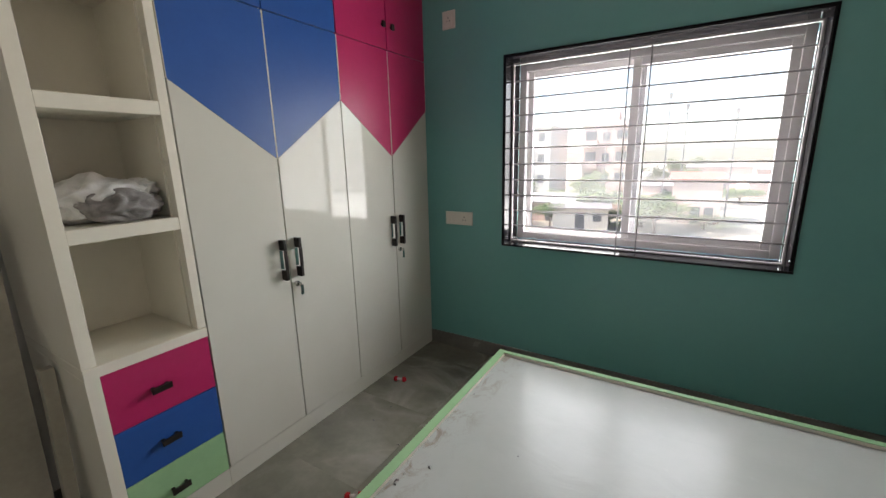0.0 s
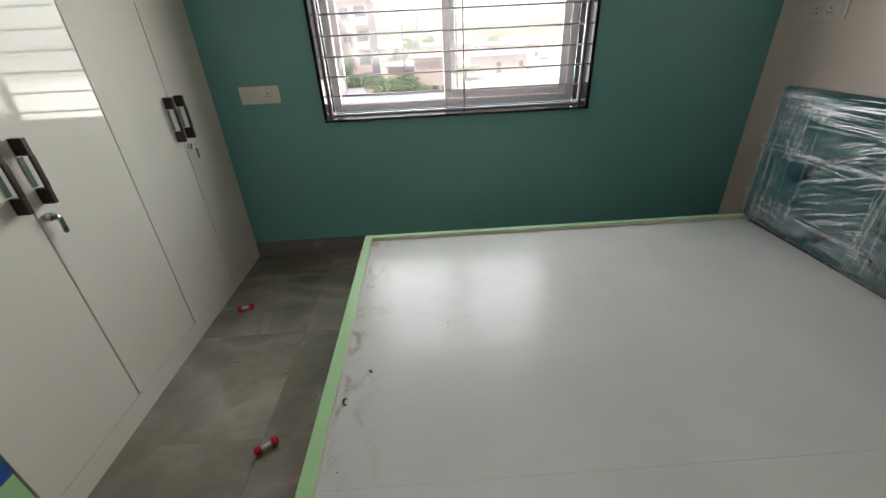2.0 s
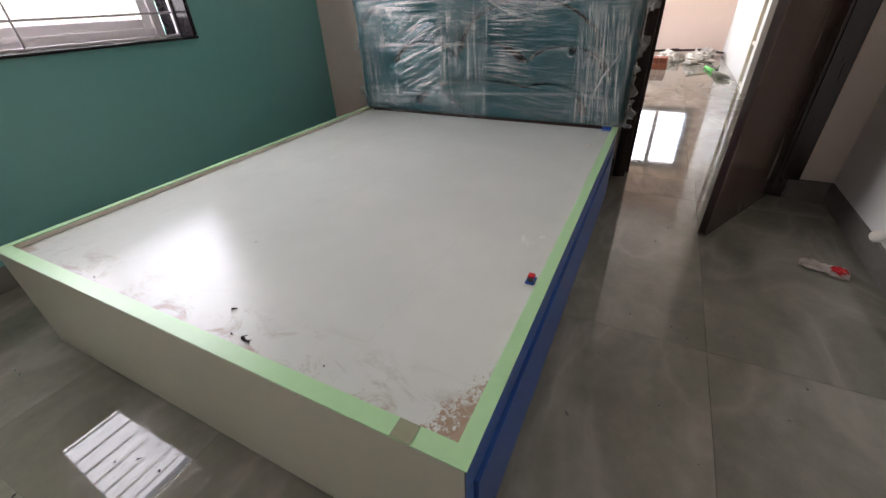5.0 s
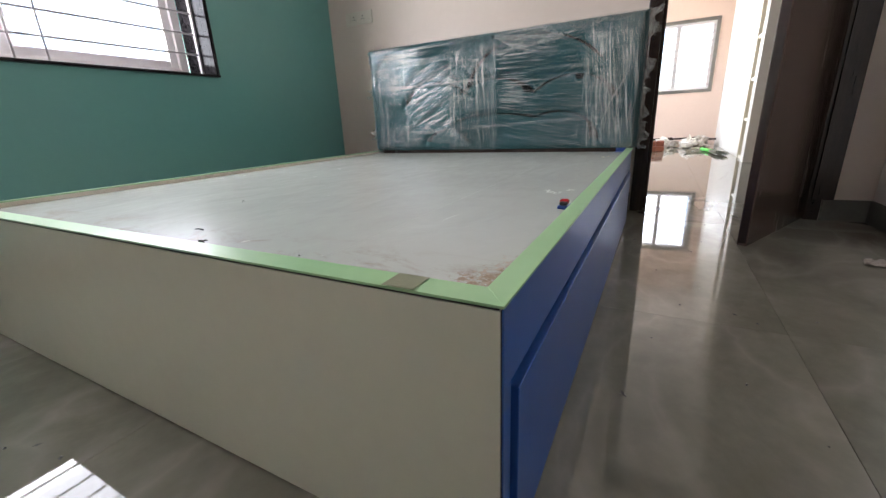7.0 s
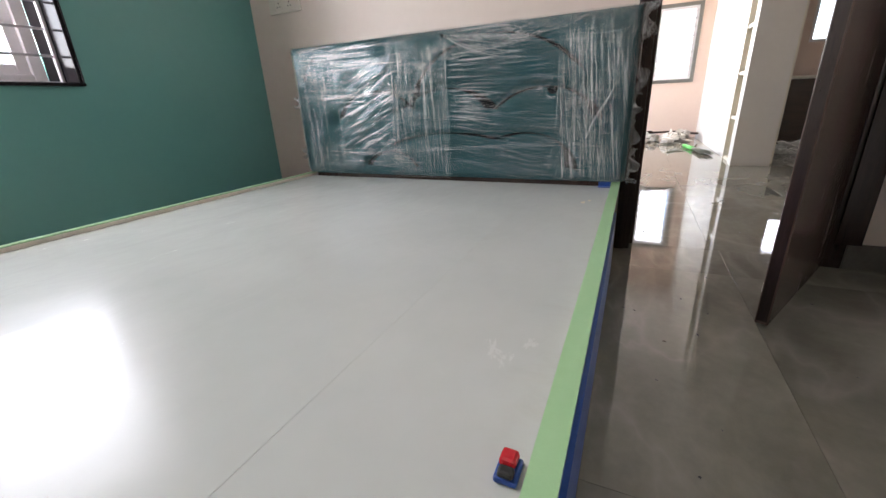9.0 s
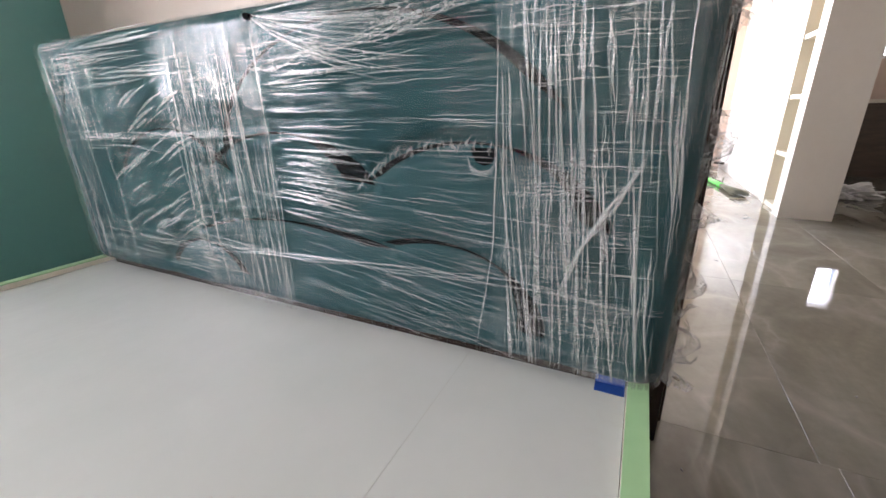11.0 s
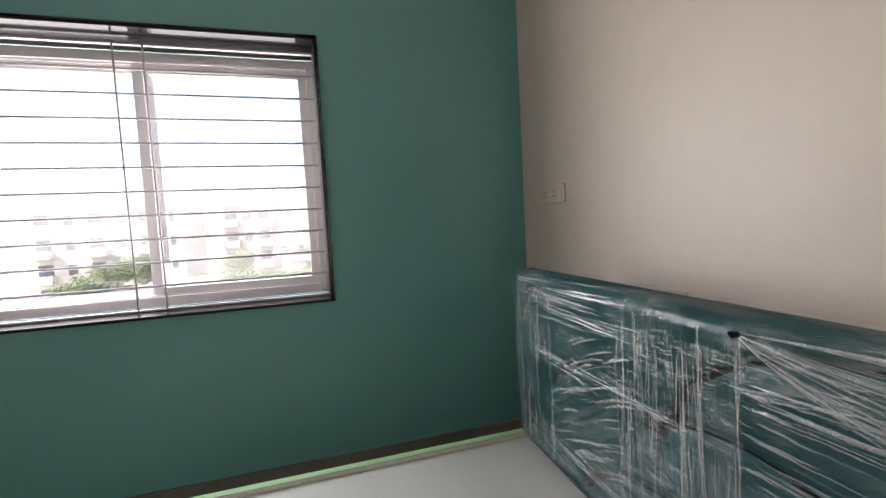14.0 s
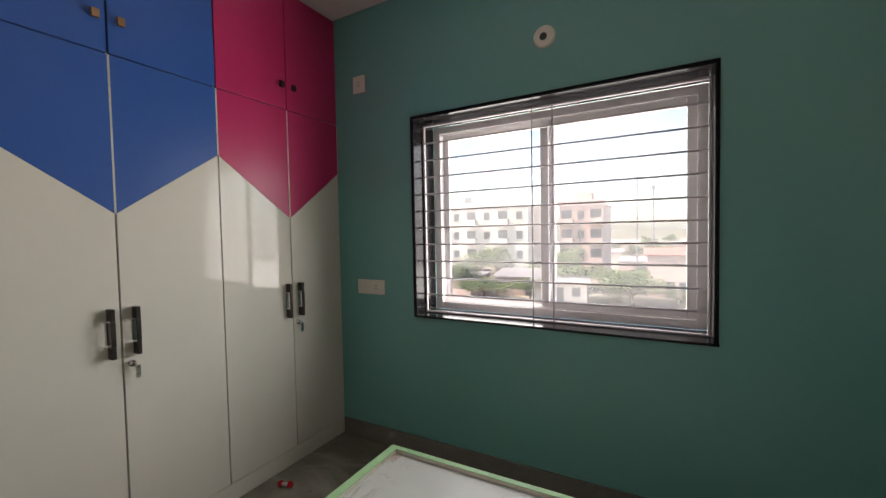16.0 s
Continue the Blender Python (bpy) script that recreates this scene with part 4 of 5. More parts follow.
def film_patch(name, y0, y1, z0, z1, kind, off, material, nu, nv, ragged=0.0, label=""):
    def fn(u, v):
        y, z = y0 + (y1 - y0) * u, z0 + (z1 - z0) * v
        if ragged:
            y += ragged * noise.noise(Vector((0.0 if u < 0.5 else 5.0, z * 9, 2))) * (abs(2 * u - 1) ** 4)
        return (skin(y, z, off) - creases(y, z, kind), y, z)
    bm = grid_sheet(nu, nv, fn)
    # the tear
    torn = [f for f in bm.faces if ((f.calc_center_median().y + 1.905) / 0.026) ** 2 + ((f.calc_center_median().z - 0.743) / 0.019) ** 2 < 1]
    if torn:
        bmesh.ops.delete(bm, geom=torn, context="FACES")
    return part(name, bm, material, wrap, label, True)


film_patch("film_sheet", HY0 - 0.004, HY1 + 0.004, HZ0 + 0.004, HZ1 + 0.002, "across", 0.005, FILM, 300, 200, 0.0, "clear film pulled in level creases")
film_patch("film_sheet", -1.185, -0.86, HZ0 + 0.05, HZ1 - 0.09, "slant", 0.010, FILM_DIAG, 120, 140, 0.02, "clear film pulled in slanting creases")
film_patch("film_band", -0.87, HY1 + 0.003, HZ0 + 0.01, HZ1 + 0.003, "down", 0.009, FILM_BAND, 110, 80, 0.02, "milky band of layered film")
film_patch("film_band", -1.462, -1.172, HZ0 - 0.004, HZ1 + 0.003, "down", 0.012, FILM_BAND, 140, 110, 0.012, "milky band of layered film")
film_patch("film_band", HY0 - 0.003, -1.925, HZ0 + 0.006, HZ1 + 0.003, "down", 0.012, FILM_BAND, 140, 90, 0.016, "milky band of layered film")


def over_top(u, v):
    y = HY0 - 0.004 + (HY1 - HY0 + 0.008) * u
    x = HX + EDGE_R - 0.004 + (HB - HX - EDGE_R + 0.006) * v
    return (x, y, HZ1 + 0.003 + 0.5 * creases(y, 0.9 + x, "across") + 0.006 * math.sin(math.pi * v) + 0.004 * noise.noise(Vector((y * 12, v * 2, 3))))


part("film_top", grid_sheet(220, 10, over_top), FILM_BAND, wrap, "film folded over the top", True)
for side, yy in ((1, HY1), (-1, HY0)):
    def side_fn(u, v, side=side, yy=yy):
        z = HZ0 + 0.01 + (HZ1 - HZ0 - 0.01) * v
        pull = sum(h * math.exp(-((z - c) / 0.022) ** 2) for c, h in ((0.753, 0.030), (0.489, 0.020), (0.985, 0.012), (0.62, 0.010)))
        return (HX + EDGE_R - 0.006 + (HB - HX - EDGE_R + 0.006) * u, yy + side * (0.005 + 0.008 * abs(noise.noise(Vector((z * 7, u * 2, side)))) + pull * math.sin(math.pi * min(1, u * 0.8 + 0.2))), z)
    part("film_side", grid_sheet(10, 120, side_fn), FILM_BAND, wrap, "film drawn round the end", True)


def strand(bm, pts, w):
    """A raised crease along a line of points on the film."""
    prev = None
    n = len(pts)
    for i, p in enumerate(pts):
        p = Vector(p)
        t = (Vector(pts[min(i + 1, n - 1)]) - Vector(pts[max(i - 1, 0)])).normalized()
        side = t.cross(Vector((1, 0, 0))).normalized()
        k = w * (0.2 + 0.8 * math.sin(math.pi * i / (n - 1)))
        row = [bm.verts.new(p + side * k), bm.verts.new(p + Vector((-k * 0.9, 0, 0))), bm.verts.new(p - side * k)]
        if prev:
            for j in (0, 1):
                bm.faces.new((prev[j], prev[j + 1], row[j + 1], row[j]))
        prev = row


def crease_lines(name, count, seed, fn, w0, w1, label):
    r = random.Random(seed)
    bm = bmesh.new()
    for _ in range(count):
        strand(bm, fn(r), 1.15 * w0 + 1.1 * (w1 - w0) * r.random() ** 2)
    tagged(part(name, bm, CREASED, wrap, label, True), kind="stuff")


def down_lines(ya, yb, lean, lo=0.10, hi=0.45):
    def fn(r):
        y, z = r.uniform(ya, yb), HZ1 - 0.015 - (HZ1 - HZ0 - 0.10) * r.random() ** 1.4
        ln, sl = r.uniform(lo, hi), r.gauss(lean, 0.035)
        z0 = max(HZ0 + 0.012, z - ln)
        pts = [(y + sl * (z - z0) * k / 12 + 0.003 * noise.noise(Vector((y * 40, k * 0.3, 0))), z + (z0 - z) * k / 12) for k in range(13)]
        return [(skin(a, b, 0.0165), a, b) for a, b in pts]
    return fn


def level_lines(ya, yb, za, zb, fan=0.5, lo=0.05, hi=0.26):
    def fn(r):
        y, z = r.uniform(ya, yb), r.uniform(za, zb)
        ln = r.uniform(lo, hi)
        sl = (z - 0.84) * fan + r.gauss(0, 0.03)
        y1 = max(HY0 + 0.03, y - ln)
        pts = [(y + (y1 - y) * k / 12, min(HZ1 - 0.004, z + sl * (y - y1) * k / 12 + 0.0025 * noise.noise(Vector((z * 40, k * 0.4, 0))))) for k in range(13)]
        return [(skin(a, b, 0.0125), a, b) for a, b in pts]
    return fn


def slant_lines(r):
    y, z = r.uniform(-1.12, -0.86), r.uniform(0.52, 0.84)
    ln = r.uniform(0.05, 0.15)
    return [(skin(y, z, 0.0185), y - ln * k / 10, min(z + 0.62 * ln * k / 10 - 0.2 * ln * (k / 10) ** 2, HZ1 - 0.05)) for k in range(11)]


def knot_lines(r):
    """Creases that run out from where the film is tied together at the top."""
    a, ln = radians(r.uniform(-38, 6)), r.uniform(0.06, 0.34)
    s = r.uniform(0.005, 0.16)
    pts = [(KNOT_Y - math.cos(a) * (s + ln * k / 12), min(HZ1 - 0.003, KNOT_Z + math.sin(a) * (s + ln * k / 12) * (1 - 0.35 * k / 12))) for k in range(13)]
    return [(skin(p, q, 0.014), p, q) for p, q in pts]


crease_lines("creasing", 90, 21, down_lines(-2.16, -1.93, -0.10), 0.0006, 0.0026, "white upright creases in the film")
crease_lines("creasing", 70, 31, down_lines(-2.18, -1.94, -0.02, 0.04, 0.12), 0.0004, 0.0014, "short white creases in the film")
crease_lines("creasing", 150, 33, level_lines(-1.93, -2.10, 0.43, 0.95, -0.15, 0.05, 0.18), 0.0003, 0.0009, "fine level creases across the upright film")
crease_lines("creasing", 90, 22, down_lines(-1.455, -1.18, 0.0), 0.0004, 0.0018, "white upright creases in the film")
crease_lines("creasing", 200, 32, level_lines(-1.18, -1.43, 0.52, 0.95, 0.0, 0.02, 0.06), 0.0004, 0.0013, "short level creases across the pleated film")
crease_lines("creasing", 30, 23, down_lines(-0.85, -0.61, 0.0), 0.0005, 0.0018, "white upright creases in the film")
crease_lines("creasing", 54, 24, level_lines(-1.455, -1.50, 0.60, 0.95, 0.35, 0.05, 0.24), 0.0006, 0.0030, "level creases whitened as highlights beside the pleated film")
crease_lines("creasing", 190, 25, level_lines(-1.47, -1.90, 0.42, 0.98, 0.4, 0.03, 0.22), 0.0003, 0.0010, "fine level creases in the film")
crease_lines("creasing", 54, 27, level_lines(-0.62, -0.98, 0.90, 1.00, 0.1, 0.06, 0.3), 0.0006, 0.0026, "white level creases along the top of the film")
crease_lines("creasing", 44, 28, level_lines(-0.60, -1.25, 0.44, 0.54, 0.1, 0.06, 0.24), 0.0005, 0.0020, "white level creases along the foot of the film")
crease_lines("creasing", 26, 29, level_lines(-0.60, -1.00, 0.73, 0.78, 0.1), 0.0005, 0.0020, "white level creases in the film")
crease_lines("creasing", 46, 30, knot_lines, 0.0004, 0.0022, "white creases running out from the knot")
crease_lines("creasing", 44, 26, slant_lines, 0.0010, 0.0042, "slanting creases whitened as highlights in the film")


def fold_foot(u):
    """Lower edge of the loose fold along the top of the film."""
    return 0.892 + 0.05 * u + 0.055 * u * u


def loose_fold(u, v):
    y = -1.455 - 0.60 * u
    z0 = fold_foot(u) + 0.008 * noise.noise(Vector((u * 9, 0, 4)))
    z = z0 + (HZ1 - 0.006 - z0) * v
    lift = 0.012 * math.sin(math.pi * min(1, v * 1.2)) * abs(noise.noise(Vector((u * 2.2, v * 7 - u * 2.5, 2)))) * 2
    return (skin(y, z, 0.013) - lift, y, z)


part("film_fold", grid_sheet(120, 30, loose_fold), FILM_LOOSE, wrap, "loose milky fold along the top of the film", True)


def cord(pts, w, n=40, count=4, thick=0.0016):
    """A loosely twisted rope of film, run across the headboard."""
    bm = bmesh.new()
    for s in range(count):
        line = []
        for i in range(n + 1):
            u = i / n * (len(pts) - 1)
            k = min(int(u), len(pts) - 2)
            f = u - k
            y = pts[k][0] * (1 - f) + pts[k + 1][0] * f
            z = pts[k][1] * (1 - f) + pts[k + 1][1] * f + w * math.sin(i * 0.33 + s * 1.7) + w * 1.5 * noise.noise(Vector((y * 6, s * 3.0, 1)))
            line.append((skin(y, z, 0.018) - 0.002 * math.sin(i * 0.7 + s), y, z))
        strand(bm, line, thick)
    part("film_rope", bm, FILM_FOLD, wrap, "twisted rope of film", True)


cord([(-0.600, 0.480), (-1.240, 0.512), (-1.63, 0.532), (-1.98, 0.544), (-2.18, 0.530)], 0.006)
cord([(-0.600, 0.752), (-1.18, 0.772), (-1.46, 0.775)], 0.004)
cord([(-0.610, 0.872), (-1.160, 0.897)], 0.004, count=3)
cord([(-1.455, fold_foot(0)), (-1.755, fold_foot(0.5)), (-2.055, fold_foot(1))], 0.006, count=5)
cord([(-1.93, 0.69), (-2.05, 0.70), (-2.18, 0.725)], 0.004, count=3, thick=0.0012)
cord([(-2.03, 0.53), (-2.06, 0.62), (-2.10, 0.69), (-2.13, 0.75)], 0.006, count=6, thick=0.0022)
for y in (-1.172, -1.462, -0.872):
    cord([(y, 0.98), (y + 0.006, 0.80), (y - 0.004, 0.60), (y, 0.40)], 0.0012, count=2, thick=0.0010)
cord([(-1.925, 0.93), (-1.927, 0.75), (-1.925, 0.60), (-1.90, 0.42)], 0.0025, count=3, thick=0.0012)


def flap(x, y, z, wy, wz, seed, label="torn flap of film"):
    """A ragged piece of film hanging off an edge."""
    def fn(u, v):
        out = wy * u * (0.55 + 0.45 * math.sin(v * 7 + seed)) + 0.012 * noise.noise(Vector((u * 4, v * 6, seed)))
        return (x + 0.03 * noise.noise(Vector((u * 3 + seed, v * 4, 1.5))) + 0.02 * u, y + out, z + wz * (v - 0.5) + 0.02 * noise.noise(Vector((u * 3, v * 3, seed + 9))))
    part("film_flap", grid_sheet(10, 14, fn), FILM_FOLD, wrap, label, True)


for k, (z, wy, wz) in enumerate(((0.965, -0.055, 0.10), (0.93, -0.04, 0.06), (0.76, -0.045, 0.09), (0.66, -0.03, 0.05), (0.57, -0.035, 0.10), (0.47, -0.05, 0.09), (0.41, -0.045, 0.05))):
    flap(2.81 + 0.01 * (k % 3), HY0 - 0.002, z, wy, wz, k + 1)
for k, (z, wy, wz) in enumerate(((0.752, 0.075, 0.05), (0.489, 0.065, 0.05), (0.95, 0.022, 0.10), (0.985, 0.018, 0.04))):
    flap(2.81, HY1 + 0.004, z, wy, wz, k + 20)


def slack(u, v):
    """Slack film gathered at the upper corner, hanging in a soft fold."""
    y = -2.035 - 0.145 * u
    z = 1.008 - (0.075 + 0.030 * math.sin(u * 2.6)) * v + 0.004 * noise.noise(Vector((u * 6, v * 4, 3)))
    puff = 0.030 * math.sin(math.pi * v) * (0.5 + 0.5 * math.sin(math.pi * u)) + 0.020 * noise.noise(Vector((u * 6 + v * 3, v * 5, 7))) + 0.008 * noise.noise(Vector((u * 14 - v * 6, v * 9, 2)))
    return (skin(y, z, 0.016) - abs(puff), y, z)


part("slack_film", grid_sheet(40, 26, slack), FILM_LOOSE, wrap, "slack film hanging at the corner", True)
# near-black pieces colour in the shade inside the tear and the knot
part("torn_hole_shade", prism([(-1.884, 0.757), (-1.926, 0.757), (-1.924, 0.743), (-1.916, 0.733), (-1.905, 0.730), (-1.893, 0.735), (-1.886, 0.745)], 0, HX - 0.0115, HX - 0.0105), CHARCOAL, wrap, "dark plate standing for the shade in the torn hole")
part("knot", prism([(KNOT_Y + 0.007 * math.cos(a) * (1 + 0.3 * math.sin(3 * a)), KNOT_Z - 0.004 + 0.006 * math.sin(a)) for a in np.linspace(0, 2 * math.pi, 13)[:-1]], 0, skin(KNOT_Y, KNOT_Z - 0.01, 0.016), skin(KNOT_Y, KNOT_Z - 0.01, 0.004)), CHARCOAL, wrap, "dark plug standing for the shade in the knot's hole")
bm = bmesh.new()
strand(bm, [(HX - 0.019, -1.904 + 0.022 * math.cos(a), 0.740 + 0.021 * math.sin(a)) for a in np.linspace(0.2, -3.4, 18)], 0.004)
part("torn_lip", bm, FILM_FOLD, wrap, "curled white lip of the tear", True)
bm = bmesh.new()
r = random.Random(8)
for k in range(26):
    y, z = on_pad(PADS[1], 147 - 3.0 * k)
    z += r.uniform(-0.008, 0.004)
    strand(bm, [(HX - 0.010, y + r.uniform(-0.012, 0.012), z - 0.010), (HX - 0.016, y, z), (HX - 0.010, y + r.uniform(-0.012, 0.012), z + 0.012)], r.uniform(0.0015, 0.0038))
tagged(part("puckering", bm, FILM_FOLD, wrap, "small puckers along the seam", True), kind="stuff")
single("blue_tape", boxes([(2.775, 2.798, -2.146, -2.100, BZD + 0.0004, BZD + 0.002), (2.798, 2.8015, -2.146, -2.100, BZD + 0.0004, BZD + 0.020)]), surface("blue_tape", (0.012, 0.05, 0.22), (0.018, 0.07, 0.30), 20.0, 0.4), "piece of blue tape below the headboard", "tape")
single("wooden_strip", box(3.122, 3.1445, -2.17, -1.10, 0.918, 0.938, 0.002), DARK_WOOD, "thin dark wooden strip fixed along the cream wall", "strip")

# ---- switches and outlets ----


def switch_plate(name, w, h, cells, label):
    """Built flat in x and z, facing -y, with its middle at the origin; cells: (middle x, width, 'switch' or 'socket')."""
    s = tagged(new(name), label, "switch")
    part("plate", box(-w / 2, w / 2, -0.011, -0.0005, -h / 2, h / 2, 0.003, 3), SWITCH, s)
    for cx, cw, what in cells:
        c = part(what, box(cx - cw / 2 + 0.001, cx + cw / 2 - 0.001, -0.0145, -0.0112, -h * 0.30, h * 0.30, 0.0012), SWITCH, s)
        if what == "socket":
            bm = bmesh.new()
            for px, pz, rr in ((0, 0.010, 0.0042), (-0.010, -0.009, 0.0034), (0.010, -0.009, 0.0034)):
                rod((cx + px, -0.0152, pz), (cx + px, -0.0146, pz), rr, 10, bm)
            part("pin_holes", bm, BLACK, c)
    return s


switch_plate("switch_board", 0.218, 0.094, [(-0.075, 0.03, "switch"), (-0.035, 0.03, "switch"), (0.045, 0.045, "socket")], "white switch board with a socket on the green wall").matrix_world = pose(0.265, 0, 1.022)
switch_plate("socket", 0.096, 0.110, [(0, 0.05, "socket")], "white wall socket high on the green wall").matrix_world = pose(0.206, 0, 2.333)
switch_plate("switch_board", 0.235, 0.084, [(-0.085, 0.03, "switch"), (-0.04, 0.045, "socket"), (0.085, 0.03, "switch"), (0.04, 0.045, "socket")], "white switch board with two sockets on the cream wall").matrix_world = pose(XE, -0.277, 1.297, 0, 0, -90)
switch_plate("switch_board", 0.090, 0.090, [(0, 0.04, "socket")], "small white socket half hidden behind the headboard").matrix_world = pose(XE, -0.965, 0.905, 0, 0, -90)
ac = thing("pipe_cover", (1.408, 0, 2.338), "round white cover with a dark pipe hole", "pipe cover")
part("disc", rod((1.408, -0.0005, 2.338), (1.408, -0.012, 2.338), 0.057, 32, r2=0.050), SWITCH, ac, smooth=False)
part("hole", rod((1.405, -0.0125, 2.336), (1.405, -0.0135, 2.336), 0.019, 20), BLACK, ac)
kn = thing("door_buffer", (2.449, YS, 0.155), "white plastic door buffer on the wall", "door stop")
part("stem", rod((2.449, YS + 0.0005, 0.155), (2.449, YS + 0.03, 0.155), 0.012, 12), SWITCH, kn, smooth=True)
bm = bmesh.new()
bmesh.ops.create_uvsphere(bm, u_segments=16, v_segments=10, radius=0.024, matrix=Matrix.Translation((2.449, YS + 0.045, 0.155)))
part("cap", bm, SWITCH, kn, smooth=True)

# ---- small litter ----
RED = surface("red_plastic", (0.42, 0.012, 0.02), (0.55, 0.02, 0.03), 12.0, 0.25, 0.05, 0.02, 100)
CLEARP = surface("clear_plastic", (0.55, 0.5, 0.5), (0.68, 0.63, 0.62), 12.0, 0.2)


def red_fitting(at, turn):
    t = tagged(new("plastic_fitting"), "red plastic screw fitting lying on the tiles", "fitting", "fittings on the floor")
    for x in (-0.030, 0.030):
        bm = bmesh.new()
        bmesh.ops.create_uvsphere(bm, u_segments=14, v_segments=9, radius=0.017, matrix=Matrix.Translation((x, 0, 0.017)) @ Matrix.Diagonal((0.8, 1, 1, 1)))
        part("knob", bm, RED, t, smooth=True)
        part("flange", rod((x * 0.62, 0, 0.0175), (x * 0.72, 0, 0.0175), 0.0165, 14), RED, t)
    part("shaft", rod((-0.02, 0, 0.017), (0.02, 0, 0.017), 0.008, 12), CLEARP, t, "clear plastic shaft", True)
    t.matrix_world = pose(*at, 0, 0, turn)


red_fitting((0.541, -1.479, 0.0), 35)
red_fitting((0.089 + 0.05, -0.62, 0.0), 20)


def shaving(name, at, size, turn, turns, material, label):
    """A curled offcut lying on a surface."""
    bm = bmesh.new()
    n = 14
    rows = []
    for i in range(n + 1):
        a = turns * 2 * math.pi * i / n
        rr = size * (0.35 + 0.15 * i / n)
        c = Vector((rr * math.cos(a), 0.7 * rr * math.sin(a), 0.45 * rr * math.sin(a) + size * 0.5))
        rows.append([bm.verts.new(c + Vector((0.15 * size * math.sin(a), s * size * 0.22, 0))) for s in (-1, 1)])
    for p, q in zip(rows, rows[1:]):
        bm.faces.new((p[0], p[1], q[1], q[0]))
    bmesh.ops.solidify(bm, geom=bm.faces[:], thickness=0.0012)
    low = min(v.co.z for v in bm.verts)
    bmesh.ops.translate(bm, vec=(0, 0, -low), verts=bm.verts)
    ob = single(name, bm, material, label, "offcut", "offcuts lying about", True)
    ob.matrix_world = pose(*at, 0, 0, turn)


TRIM = surface("dark_grey_trim", (0.03, 0.03, 0.035), (0.16, 0.15, 0.15), 30.0, 0.3, 0.1, 0.05)
BROWNCURL = surface("brown_tape", (0.10, 0.06, 0.03), (0.22, 0.15, 0.09), 30.0, 0.5)
for at, size, turn, turns in (((0.906, -1.619, BZD), 0.020, 40, 0.75), ((0.967, -1.505, BZD), 0.014, 110, 0.6), ((0.905, -1.575, BZD), 0.007, 10, 0.8), ((0.900, -1.02, BZD), 0.008, 60, 0.5), ((1.22, -1.30, BZD), 0.008, 20, 0.4), ((0.92, -1.83, BZD), 0.006, 0, 0.5)):
    shaving("edging_offcut", at, size, turn, turns, TRIM, "curled dark edging offcut on the bed deck")
shaving("tape_curl", (3.435, -2.31, 0.0), 0.022, 30, 0.7, BROWNCURL, "curled brown tape on the floor tiles")
shaving("tape_curl", (2.30, -2.36, 0.0), 0.010, 80, 0.6, BROWNCURL, "curled brown tape on the floor tiles")
pk = thing("tape_roll_end", (1.36, -2.13, BZD), "small blue and red packaging scrap on the deck", "scrap")
part("blue_piece", box(1.345, 1.377, -2.142, -2.118, BZD, BZD + 0.008, 0.003), bpy.data.materials["blue_tape"], pk)
part("red_piece", box(1.358, 1.377, -2.138, -2.120, BZD + 0.0085, BZD + 0.018, 0.004), RED, pk)
part("dark_piece", box(1.345, 1.357, -2.138, -2.122, BZD + 0.0085, BZD + 0.016, 0.003), BLACK, pk)
wr = thing("wrapper", (2.37, -3.06, 0.0), "torn clear wrapper with red print on the floor", "wrapper")
part("clear_sheet", grid_sheet(16, 12, lambda u, v: (2.385 - 0.06 * u + 0.075 * v + 0.012 * noise.noise(Vector((u * 3, v * 3, 5))), -2.985 - 0.15 * u - 0.02 * v, 0.006 + 0.022 * abs(noise.noise(Vector((u * 5, v * 5, 1)))))), surface("faded_wrapper_print", (0.24, 0.20, 0.175), (0.44, 0.38, 0.34), 30.0, 0.15, 0.1, 0.2, 80), wr, smooth=False)
part("red_print", crumple((2.385, -3.115, 0.012), (0.036, 0.034, 0.012), 3, 3, 0.5, 3.0, 0.0), RED, wr, "crumpled red printed part")


GLUE = surface("dried_glue", (0.42, 0.34, 0.22), (0.55, 0.46, 0.32), 40.0, 0.5)
for x, y, s in ((2.506, -2.073, 0.015), (2.537, -2.091, 0.010)):
    single("glue_spot", prism([(x + s * (0.8 + 0.3 * math.sin(3 * a + x * 9)) * math.cos(a), y + s * (0.7 + 0.3 * math.cos(2 * a)) * math.sin(a)) for a in np.linspace(0, 2 * math.pi, 13)[:-1]], 2, BZD + 0.0003, BZD + 0.0012), GLUE, "dried yellowish glue spot on the white deck", "glue spot", "glue spots on the deck")
# crumbs of plaster and edging on the floor
bm = bmesh.new()
r = random.Random(77)
for k in range(90):
    x, y = (r.uniform(0.25, 0.80), r.uniform(-2.6, -0.2)) if k % 3 == 0 else ((r.uniform(0.6, 3.1), r.uniform(-2.9, -2.24)) if k % 3 == 1 else (r.uniform(3.3, 6.5), r.uniform(-3.0, -1.9)))
    s, t = r.uniform(0.0015, 0.005), r.uniform(0, 6.28)
    l = s * r.uniform(1.0, 3.0)
    c, d = Vector((math.cos(t), math.sin(t), 0)) * l, Vector((-math.sin(t), math.cos(t), 0)) * s
    o = Vector((x, y, 0.0004))
    top = bm.verts.new(o + Vector((0, 0, s * 0.8)))
    ring = [bm.verts.new(o + v) for v in (c, d, -c, -d)]
    for i in range(4):
        bm.faces.new((ring[i], ring[(i + 1) % 4], top))
single("floor_litter", bm, TRIM, "scattered dark crumbs and offcuts on the tiles", "litter", kind="stuff")
